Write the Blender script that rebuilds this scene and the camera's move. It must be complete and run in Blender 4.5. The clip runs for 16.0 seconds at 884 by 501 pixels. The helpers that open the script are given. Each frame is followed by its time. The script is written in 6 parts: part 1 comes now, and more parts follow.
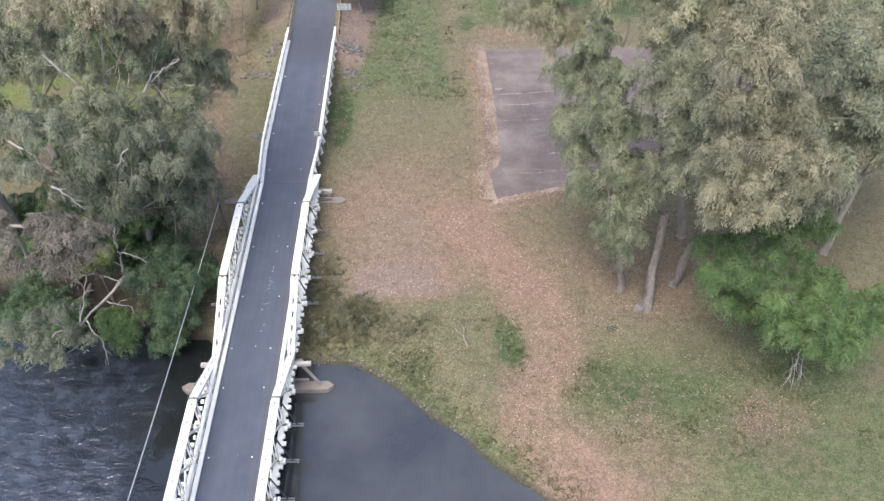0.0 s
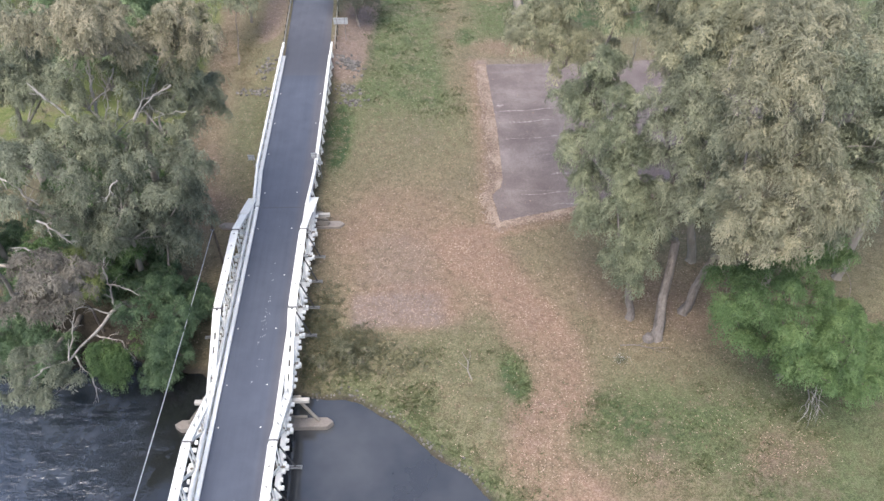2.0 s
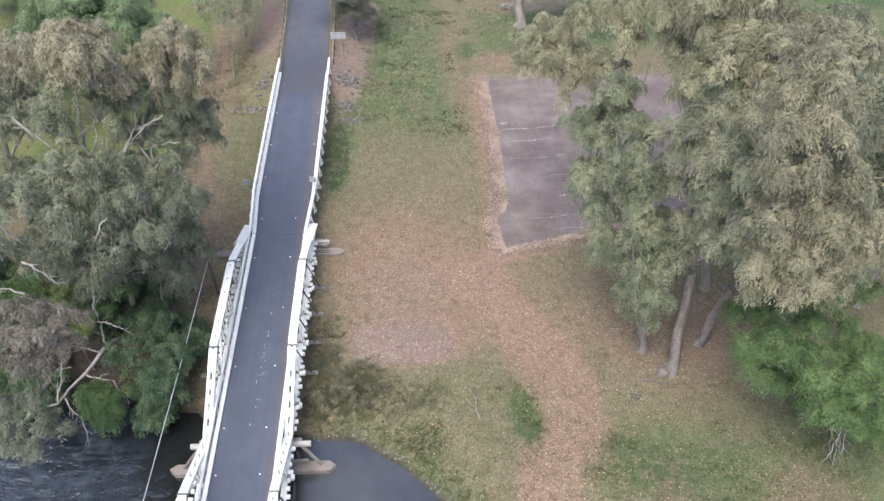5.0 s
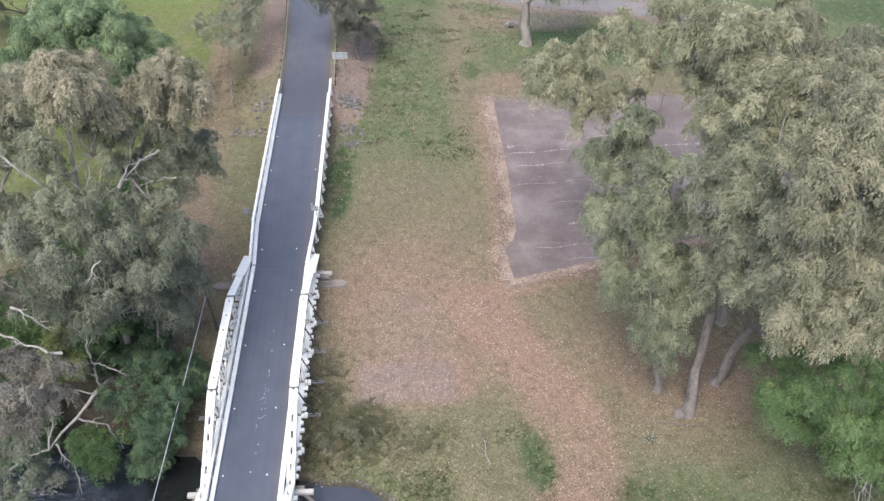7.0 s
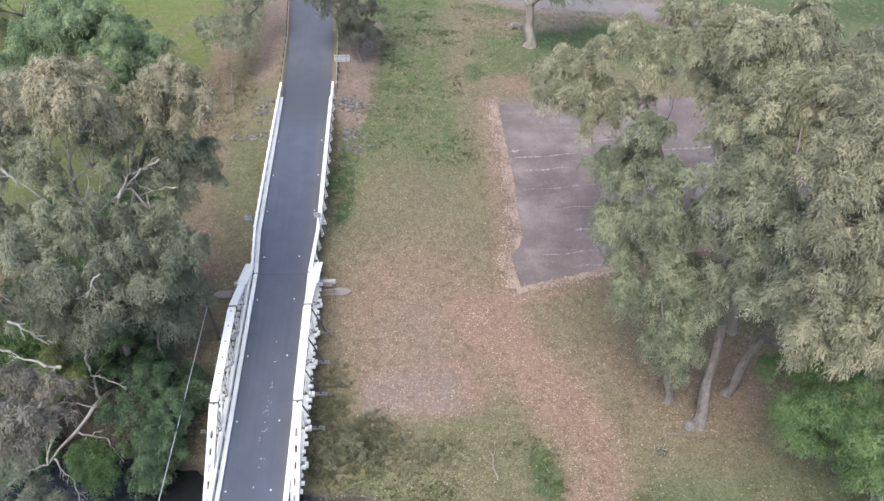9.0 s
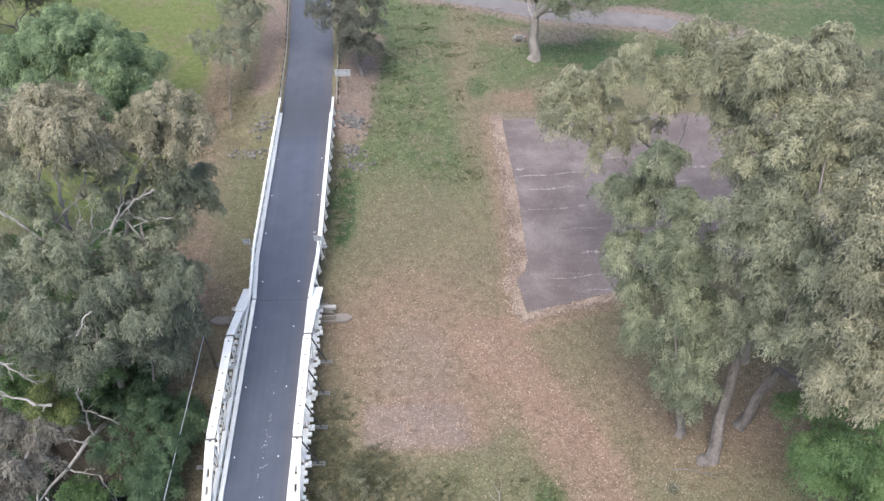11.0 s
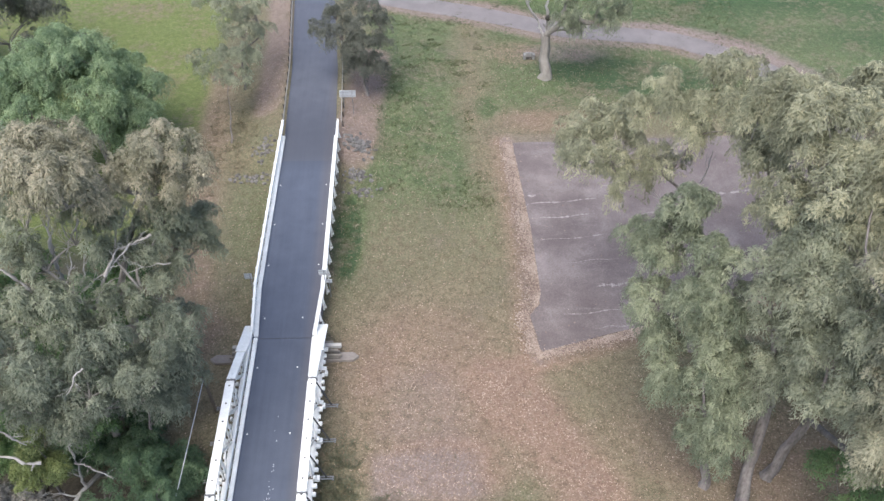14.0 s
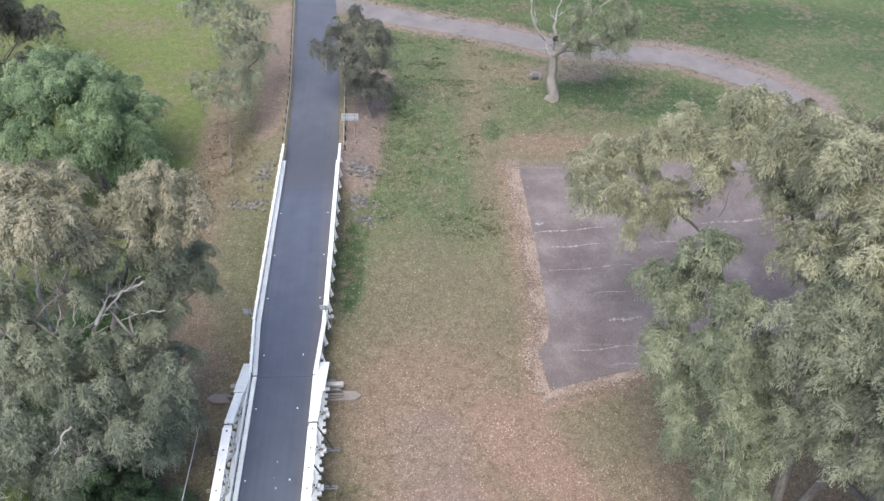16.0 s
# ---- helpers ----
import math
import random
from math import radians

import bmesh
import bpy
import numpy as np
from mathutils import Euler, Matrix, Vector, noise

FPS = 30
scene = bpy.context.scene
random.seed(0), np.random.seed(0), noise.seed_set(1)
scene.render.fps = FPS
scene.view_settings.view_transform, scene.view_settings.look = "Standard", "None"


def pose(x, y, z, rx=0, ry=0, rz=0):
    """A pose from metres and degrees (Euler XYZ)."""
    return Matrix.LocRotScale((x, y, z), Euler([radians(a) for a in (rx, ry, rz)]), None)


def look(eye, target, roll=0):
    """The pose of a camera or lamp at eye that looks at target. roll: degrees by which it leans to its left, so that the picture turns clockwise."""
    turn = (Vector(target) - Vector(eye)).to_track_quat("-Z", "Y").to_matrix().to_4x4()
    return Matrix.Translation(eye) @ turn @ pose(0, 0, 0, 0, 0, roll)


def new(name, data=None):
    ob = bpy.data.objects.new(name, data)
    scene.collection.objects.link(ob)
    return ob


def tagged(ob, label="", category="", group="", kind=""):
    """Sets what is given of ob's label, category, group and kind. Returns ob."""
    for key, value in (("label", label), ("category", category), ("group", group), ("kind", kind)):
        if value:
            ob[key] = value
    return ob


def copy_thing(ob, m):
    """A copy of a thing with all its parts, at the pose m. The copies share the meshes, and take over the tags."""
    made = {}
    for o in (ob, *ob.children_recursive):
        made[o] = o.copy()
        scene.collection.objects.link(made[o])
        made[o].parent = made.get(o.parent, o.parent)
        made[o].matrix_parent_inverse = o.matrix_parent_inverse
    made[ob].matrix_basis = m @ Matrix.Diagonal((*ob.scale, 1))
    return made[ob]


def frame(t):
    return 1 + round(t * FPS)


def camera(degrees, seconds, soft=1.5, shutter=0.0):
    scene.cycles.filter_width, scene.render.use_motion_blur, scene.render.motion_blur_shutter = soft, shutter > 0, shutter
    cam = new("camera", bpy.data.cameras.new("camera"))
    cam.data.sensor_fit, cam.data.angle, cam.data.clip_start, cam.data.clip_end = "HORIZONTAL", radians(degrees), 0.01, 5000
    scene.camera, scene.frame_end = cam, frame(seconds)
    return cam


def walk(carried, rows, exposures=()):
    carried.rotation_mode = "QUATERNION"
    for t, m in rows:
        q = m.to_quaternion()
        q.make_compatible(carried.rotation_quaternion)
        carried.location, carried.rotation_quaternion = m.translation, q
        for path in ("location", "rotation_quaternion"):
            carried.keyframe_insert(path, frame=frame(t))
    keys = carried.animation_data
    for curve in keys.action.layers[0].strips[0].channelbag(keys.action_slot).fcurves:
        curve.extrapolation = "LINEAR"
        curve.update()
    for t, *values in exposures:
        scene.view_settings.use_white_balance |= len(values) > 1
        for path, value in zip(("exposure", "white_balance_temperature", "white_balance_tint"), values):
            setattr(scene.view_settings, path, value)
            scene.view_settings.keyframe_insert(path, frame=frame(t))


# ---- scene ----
cam = camera(56.3, 16.0)
METRES, EYE, TILT, LEAN, TURN = 28.0, 62.0, -44.0, 0.0, -1.0
X0, Y0 = 16.55, 0.0
ROWS = [
    (0.0, 0.0, 0.0, 0.0, 0.0, -0.0, 0.0),
    (0.5, -0.0079, 0.0244, 0.0277, -0.08, -0.02, 0.06),
    (1.0, -0.0141, 0.0507, 0.0527, -0.14, -0.02, 0.12),
    (1.5, -0.0196, 0.0773, 0.0776, -0.23, -0.05, 0.19),
    (2.0, -0.0245, 0.1041, 0.1024, -0.32, -0.04, 0.27),
    (2.5, -0.0294, 0.1298, 0.1281, -0.42, -0.07, 0.38),
    (3.0, -0.0358, 0.1555, 0.1538, -0.51, -0.07, 0.47),
    (3.5, -0.0408, 0.1774, 0.1772, -0.55, 0.13, 0.49),
    (4.0, -0.0472, 0.187, 0.1814, -0.61, -0.23, 0.54),
    (6.5, -0.0831, 0.3105, 0.3047, -0.86, -0.13, 0.65),
    (7.0, -0.091, 0.33, 0.3226, -0.89, 0.02, 0.63),
    (7.5, -0.0988, 0.3358, 0.3239, -0.91, -0.21, 0.64),
    (8.0, -0.1054, 0.35, 0.3316, -0.93, -0.24, 0.7),
    (8.5, -0.1089, 0.3729, 0.3523, -0.95, -0.04, 0.72),
    (9.0, -0.1136, 0.3818, 0.361, -0.98, -0.18, 0.69),
    (11.5, -0.1333, 0.4958, 0.4823, -1.08, -0.27, 0.59),
    (12.0, -0.1384, 0.5248, 0.5093, -1.09, -0.28, 0.55),
    (12.5, -0.1436, 0.5489, 0.5342, -1.1, -0.1, 0.51),
    (13.0, -0.1504, 0.5566, 0.5402, -1.09, -0.39, 0.48),
    (13.5, -0.1568, 0.5724, 0.553, -1.09, -0.34, 0.49),
    (14.0, -0.1618, 0.5967, 0.5756, -1.08, -0.29, 0.48),
    (14.5, -0.1657, 0.6218, 0.6031, -1.08, -0.26, 0.45),
    (15.0, -0.1694, 0.6464, 0.6305, -1.09, -0.25, 0.42),
    (15.5, -0.1731, 0.6705, 0.6565, -1.08, -0.28, 0.38),
    (16.0, -0.1775, 0.6942, 0.6832, -1.06, -0.12, 0.33),
]
walk(cam, [(t, pose(X0, Y0, EYE, TILT, LEAN, TURN) @ pose(METRES * x, METRES * y, METRES * z, 90 + pitch, roll, yaw)) for t, x, y, z, yaw, pitch, roll in ROWS],
     exposures=[(0.0, 0.88, 6350, 12), (16.0, 0.84, 6100, 10)])


# ---- light ----
SUN_EL, SUN_AZ = 62.0, 206.0
world = bpy.data.worlds.new("overcast_sky")
scene.world = world
world.use_nodes = True
wn = world.node_tree.nodes
sky = wn.new("ShaderNodeTexSky")
sky.sky_type, sky.sun_disc = "NISHITA", False
sky.sun_elevation, sky.sun_rotation = radians(SUN_EL), radians(SUN_AZ)
sky.air_density, sky.dust_density, sky.ozone_density = 1.0, 4.0, 1.0
world.node_tree.links.new(sky.outputs[0], wn["Background"].inputs[0])
wn["Background"].inputs[1].default_value = 0.15
sun = new("sun", bpy.data.lights.new("sun", "SUN"))
sun.data.energy, sun.data.angle, sun.data.color = 1.8, radians(42), (1.0, 0.95, 0.87)
sun.matrix_world = look((0, 0, 0), (-math.sin(radians(SUN_AZ)) * math.cos(radians(SUN_EL)),
                                    -math.cos(radians(SUN_AZ)) * math.cos(radians(SUN_EL)), -math.sin(radians(SUN_EL))))

# ---- materials ----


def material(name, rough=0.8, metal=0.0):
    m = bpy.data.materials.new(name)
    m.use_nodes = True
    n = m.node_tree.nodes
    b = n["Principled BSDF"]
    b.inputs["Roughness"].default_value = rough
    b.inputs["Metallic"].default_value = metal
    return m, n, m.node_tree.links, b


def place(n, l, scale=(1, 1, 1), own=True):
    """Object or world coordinates, scaled."""
    mp = n.new("ShaderNodeMapping")
    mp.inputs["Scale"].default_value = scale
    if own:
        l.new(n.new("ShaderNodeTexCoord").outputs["Object"], mp.inputs[0])
    else:
        l.new(n.new("ShaderNodeNewGeometry").outputs["Position"], mp.inputs[0])
    return mp.outputs[0]


def grain(n, l, vec, scale, detail=4.0, rough=0.6):
    t = n.new("ShaderNodeTexNoise")
    t.inputs["Scale"].default_value, t.inputs["Detail"].default_value, t.inputs["Roughness"].default_value = scale, detail, rough
    l.new(vec, t.inputs["Vector"])
    return t.outputs["Fac"]


def ramp(n, l, fac, stops):
    r = n.new("ShaderNodeValToRGB")
    e = r.color_ramp.elements
    while len(e) < len(stops):
        e.new(0.5)
    for k, (p, c) in zip(e, stops):
        k.position, k.color = p, (*c, 1) if len(c) == 3 else c
    l.new(fac, r.inputs[0])
    return r.outputs[0]


def blend(n, l, fac, a, b, kind="MIX"):
    x = n.new("ShaderNodeMix")
    x.data_type, x.blend_type = "RGBA", kind
    for v, s in ((fac, 0), (a, 6), (b, 7)):
        if isinstance(v, (int, float)):
            x.inputs[s].default_value = v
        elif isinstance(v, tuple):
            x.inputs[s].default_value = (*v, 1)
        else:
            l.new(v, x.inputs[s])
    return x.outputs[2]


def calc(n, l, op, a, b=0.5, clamp=False):
    x = n.new("ShaderNodeMath")
    x.operation, x.use_clamp = op, clamp
    for v, s in ((a, 0), (b, 1)):
        if isinstance(v, (int, float)):
            x.inputs[s].default_value = v
        else:
            l.new(v, x.inputs[s])
    return x.outputs[0]


def bump(n, l, b, height, strength, distance):
    x = n.new("ShaderNodeBump")
    x.inputs["Strength"].default_value, x.inputs["Distance"].default_value = strength, distance
    l.new(height, x.inputs["Height"])
    l.new(x.outputs[0], b.inputs["Normal"])


def worn(name, dark, light, rough=0.8, metal=0.0, scale=(1, 1, 1), fine=14.0, coarse=0.9, relief=0.02, own=True, spread=0.25):
    """A surface of two tones with fine grain, broad staining and relief."""
    m, n, l, b = material(name, rough, metal)
    v = place(n, l, scale, own)
    g, c = grain(n, l, v, fine), grain(n, l, v, coarse, 3)
    mixed = calc(n, l, "ADD", calc(n, l, "MULTIPLY", g, 0.5), calc(n, l, "MULTIPLY", c, 0.5))
    l.new(ramp(n, l, mixed, [(0.5 - spread, dark), (0.5 + spread, light)]), b.inputs["Base Color"])
    bump(n, l, b, g, 0.5, relief)
    return m


def varied(m, low=0.8, high=1.15):
    """Lets alike objects differ a little in tone."""
    n, l = m.node_tree.nodes, m.node_tree.links
    b = n["Principled BSDF"]
    src = b.inputs["Base Color"].links[0].from_socket
    r = n.new("ShaderNodeMapRange")
    l.new(n.new("ShaderNodeObjectInfo").outputs["Random"], r.inputs[0])
    r.inputs[3].default_value, r.inputs[4].default_value = low, high
    k = n.new("ShaderNodeVectorMath")
    k.operation = "SCALE"
    l.new(src, k.inputs[0])
    l.new(r.outputs[0], k.inputs["Scale"])
    l.new(k.outputs[0], b.inputs["Base Color"])
    return m


def leafage(name, dark, light, tip, through_light=0.33):
    """Leaves: each leaf has its own tone, sprays drift between two hues."""
    m, n, l, b = material(name, 0.55)
    geo = n.new("ShaderNodeNewGeometry")
    v = place(n, l, own=False)
    mid = tuple((a + c) / 2 for a, c in zip(dark, light))
    tone = ramp(n, l, geo.outputs["Random Per Island"], [(0.0, mid), (0.7, light), (1.0, tuple(0.7 * a + 0.3 * c for a, c in zip(light, tip)))])
    spray = n.new("ShaderNodeAttribute")
    spray.attribute_name = "spray"
    drift = calc(n, l, "ADD", calc(n, l, "MULTIPLY", grain(n, l, v, 0.4, 4), 0.6), calc(n, l, "MULTIPLY", spray.outputs["Fac"], 0.4))
    hue = ramp(n, l, drift, [(0.34, dark), (0.5, light), (0.66, tip)])
    col = blend(n, l, 0.78, tone, hue)
    l.new(col, b.inputs["Base Color"])
    tr = n.new("ShaderNodeBsdfTranslucent")
    l.new(col, tr.inputs[0])
    mx = n.new("ShaderNodeMixShader")
    mx.inputs[0].default_value = through_light
    l.new(b.outputs[0], mx.inputs[1])
    l.new(tr.outputs[0], mx.inputs[2])
    l.new(mx.outputs[0], n["Material Output"].inputs[0])
    return m


WHITE = varied(worn("white_painted_timber", (0.7, 0.71, 0.69), (0.88, 0.89, 0.87), 0.55, fine=6, relief=0.01, spread=0.16), 0.9, 1.05)
TIMBER = varied(worn("weathered_grey_timber", (0.112, 0.098, 0.084), (0.294, 0.273, 0.238), 0.85, scale=(1, 1, 1), fine=9, relief=0.02))
SOLE = worn("pale_weathered_sill_timber", (0.15, 0.132, 0.118), (0.29, 0.26, 0.235), 0.85, fine=8, relief=0.02)
CAPWOOD = worn("bleached_cap_timber", (0.3, 0.29, 0.27), (0.5, 0.48, 0.45), 0.8, fine=8, relief=0.02)
STEEL = worn("galvanised_steel", (0.175, 0.182, 0.189), (0.35, 0.357, 0.364), 0.45, 0.7, fine=10, relief=0.004)
POLEWOOD = worn("brown_pole_timber", (0.07, 0.058, 0.046), (0.2, 0.17, 0.14), 0.9, fine=6)
STRAP = worn("weathered_strap_steel", (0.098, 0.098, 0.098), (0.238, 0.238, 0.238), 0.6, 0.5, fine=10, relief=0.004)
BRACE = worn("dark_brace_steel", (0.035, 0.038, 0.042), (0.098, 0.101, 0.105), 0.6, 0.4, fine=8, relief=0.004)
RAILSTEEL = worn("dull_pale_rail_steel", (0.26, 0.25, 0.235), (0.42, 0.4, 0.37), 0.6, 0.15, fine=10, relief=0.004)
DARK = worn("dark_wet_timber", (0.014, 0.013, 0.01), (0.056, 0.049, 0.042), 0.8, fine=7)
BARK = worn("grey_gum_bark", (0.045, 0.038, 0.034), (0.3, 0.27, 0.25), 0.9, scale=(1, 1, 0.22), fine=6, coarse=1.3, relief=0.05, own=False)
LIMB = worn("silvery_bare_limb", (0.18, 0.17, 0.155), (0.5, 0.48, 0.45), 0.8, scale=(1, 1, 0.3), fine=3, coarse=0.6, relief=0.02, own=False)
BARK_PALE = worn("pale_smooth_gum_bark", (0.14, 0.125, 0.108), (0.36, 0.335, 0.3), 0.8, scale=(1, 1, 0.3), fine=3, coarse=0.6, relief=0.03, own=False)
STONE = varied(worn("grey_riprap_stone", (0.07, 0.066, 0.062), (0.2, 0.19, 0.178), 0.9, fine=5, relief=0.03), 0.6, 1.5)
PALE_STONE = worn("pale_grey_mortared_stone", (0.12, 0.117, 0.11), (0.33, 0.325, 0.31), 0.9, fine=5, relief=0.03)
REFLECTOR = worn("white_road_marker", (0.7, 0.7, 0.66), (0.9, 0.9, 0.86), 0.4)
SIGNBACK = worn("sign_metal_back", (0.42, 0.45, 0.48), (0.6, 0.63, 0.66), 0.5, 0.3, fine=4)
GUM = leafage("grey_green_gum_leaves", (0.135, 0.15, 0.1), (0.262, 0.282, 0.195), (0.42, 0.43, 0.295))
GUM_WARM = leafage("olive_gum_leaves", (0.148, 0.153, 0.1), (0.285, 0.285, 0.194), (0.465, 0.44, 0.305))
GUM_SOFT = leafage("soft_olive_gum_leaves", (0.165, 0.172, 0.11), (0.315, 0.318, 0.208), (0.5, 0.485, 0.325))
GUM_TAN = leafage("tan_tipped_gum_leaves", (0.165, 0.162, 0.108), (0.315, 0.302, 0.206), (0.51, 0.458, 0.332))
GUM_DULL = leafage("dull_grey_gum_leaves", (0.118, 0.134, 0.09), (0.232, 0.256, 0.174), (0.36, 0.375, 0.255))
GUM_BROWN = leafage("browned_gum_leaves", (0.1, 0.094, 0.078), (0.19, 0.178, 0.148), (0.29, 0.268, 0.22))
# Darker, cooler copy of the dull gum leaves, with shade in its colour.
GUM_SHADE = leafage("shaded_grey_gum_leaves", (0.095, 0.112, 0.08), (0.19, 0.215, 0.152), (0.31, 0.33, 0.235))
GUM_DEEP = leafage("deep_green_gum_leaves", (0.108, 0.13, 0.082), (0.226, 0.254, 0.165), (0.4, 0.42, 0.275))
GUM_DIM = leafage("dim_grey_gum_leaves", (0.062, 0.068, 0.052), (0.12, 0.128, 0.1), (0.18, 0.185, 0.145))
FRESH = leafage("fresh_green_leaves", (0.055, 0.1, 0.036), (0.12, 0.2, 0.075), (0.21, 0.3, 0.125))
LUSH = leafage("lush_dark_green_leaves", (0.046, 0.085, 0.046), (0.108, 0.176, 0.09), (0.19, 0.27, 0.14))
SPRING = leafage("yellow_green_leaves", (0.078, 0.105, 0.036), (0.168, 0.21, 0.072), (0.28, 0.32, 0.12))
MOSSY = leafage("mossy_green_leaves", (0.045, 0.088, 0.032), (0.1, 0.175, 0.062), (0.18, 0.27, 0.1))
PEPPER = leafage("soft_green_weeping_leaves", (0.105, 0.158, 0.085), (0.22, 0.305, 0.16), (0.35, 0.43, 0.235))
STRAW = leafage("dry_grass_blades", (0.12, 0.105, 0.062), (0.235, 0.205, 0.125), (0.37, 0.32, 0.205))
GRASS = leafage("green_grass_blades", (0.065, 0.085, 0.033), (0.118, 0.152, 0.06), (0.2, 0.235, 0.1))
WEED = leafage("grey_green_weed_stems", (0.1, 0.108, 0.066), (0.19, 0.194, 0.122), (0.31, 0.3, 0.2))
GRAVEL = leafage("pale_gravel_and_bark_chips", (0.12, 0.09, 0.074), (0.29, 0.226, 0.186), (0.5, 0.42, 0.36), 0.0)
LITTER = leafage("fallen_dry_leaves", (0.15, 0.096, 0.063), (0.28, 0.2, 0.142), (0.48, 0.38, 0.3), 0.1)


def make_asphalt(name, dark, light):
    m, n, l, b = material(name, 0.85)
    v = place(n, l, own=False)
    fine, mid = grain(n, l, v, 22, 5, 0.7), grain(n, l, v, 0.5, 4)
    streak = grain(n, l, place(n, l, (1.4, 0.03, 1), own=False), 1.6, 3)
    f = calc(n, l, "ADD", calc(n, l, "MULTIPLY", fine, 0.38), calc(n, l, "ADD", calc(n, l, "MULTIPLY", mid, 0.37), calc(n, l, "MULTIPLY", streak, 0.25)))
    sep = n.new("ShaderNodeSeparateXYZ")
    l.new(v, sep.inputs[0])
    dust = calc(n, l, "MULTIPLY", calc(n, l, "SUBTRACT", sep.outputs[0], 1.5), 0.5, True)
    dust = calc(n, l, "MULTIPLY", dust, calc(n, l, "MULTIPLY", calc(n, l, "ADD", streak, mid), 0.55), True)
    worn_col = blend(n, l, dust, ramp(n, l, f, [(0.3, dark), (0.72, light)]), (0.14, 0.115, 0.095))
    ends = []
    for lo, hi in ((97.0, 101.6), (115.5, 105.0)):
        r = n.new("ShaderNodeMapRange")
        r.interpolation_type = "SMOOTHSTEP"
        l.new(calc(n, l, "ADD", sep.outputs[1], calc(n, l, "MULTIPLY", mid, 2.5)), r.inputs[0])
        r.inputs[1].default_value, r.inputs[2].default_value = lo + 1.2, hi + 1.2
        ends.append(r.outputs[0])
    resealed = calc(n, l, "MULTIPLY", calc(n, l, "MULTIPLY", ends[0], ends[1]), 0.6)
    l.new(blend(n, l, resealed, worn_col, tuple(q * 0.75 for q in dark)), b.inputs["Base Color"])
    bump(n, l, b, fine, 0.4, 0.01)
    return m


ASPHALT = make_asphalt("worn_grey_asphalt", (0.052, 0.062, 0.088), (0.093, 0.109, 0.148))


ROADTOP = make_asphalt("paler_grey_road_asphalt", (0.062, 0.068, 0.088), (0.108, 0.117, 0.146))


def make_slab():
    m, n, l, b = material("old_purple_grey_bitumen", 0.9)
    v = place(n, l, own=False)
    fine, mid = grain(n, l, v, 9, 6, 0.75), grain(n, l, v, 0.22, 5)
    streak = grain(n, l, place(n, l, (0.1, 1.1, 1), own=False), 0.55, 5, 0.65)
    base = ramp(n, l, calc(n, l, "ADD", calc(n, l, "MULTIPLY", fine, 0.5), calc(n, l, "MULTIPLY", mid, 0.5)),
                [(0.34, (0.09, 0.072, 0.069)), (0.5, (0.15, 0.124, 0.119)), (0.66, (0.27, 0.235, 0.225))])
    pale = ramp(n, l, calc(n, l, "MULTIPLY", streak, calc(n, l, "ADD", fine, 0.5)), [(0.6, (0, 0, 0)), (0.72, (1, 1, 1))])
    l.new(blend(n, l, calc(n, l, "MULTIPLY", pale, 0.6), base, (0.223, 0.198, 0.192)), b.inputs["Base Color"])
    bump(n, l, b, fine, 0.4, 0.01)
    return m


def make_path():
    m, n, l, b = material("pale_gravel_path", 0.9)
    v = place(n, l, own=False)
    fine, mid = grain(n, l, v, 7, 6, 0.75), grain(n, l, v, 0.3, 4)
    l.new(ramp(n, l, calc(n, l, "ADD", calc(n, l, "MULTIPLY", fine, 0.5), calc(n, l, "MULTIPLY", mid, 0.5)),
               [(0.34, (0.135, 0.121, 0.121)), (0.66, (0.225, 0.205, 0.2))]), b.inputs["Base Color"])
    bump(n, l, b, fine, 0.5, 0.02)
    return m


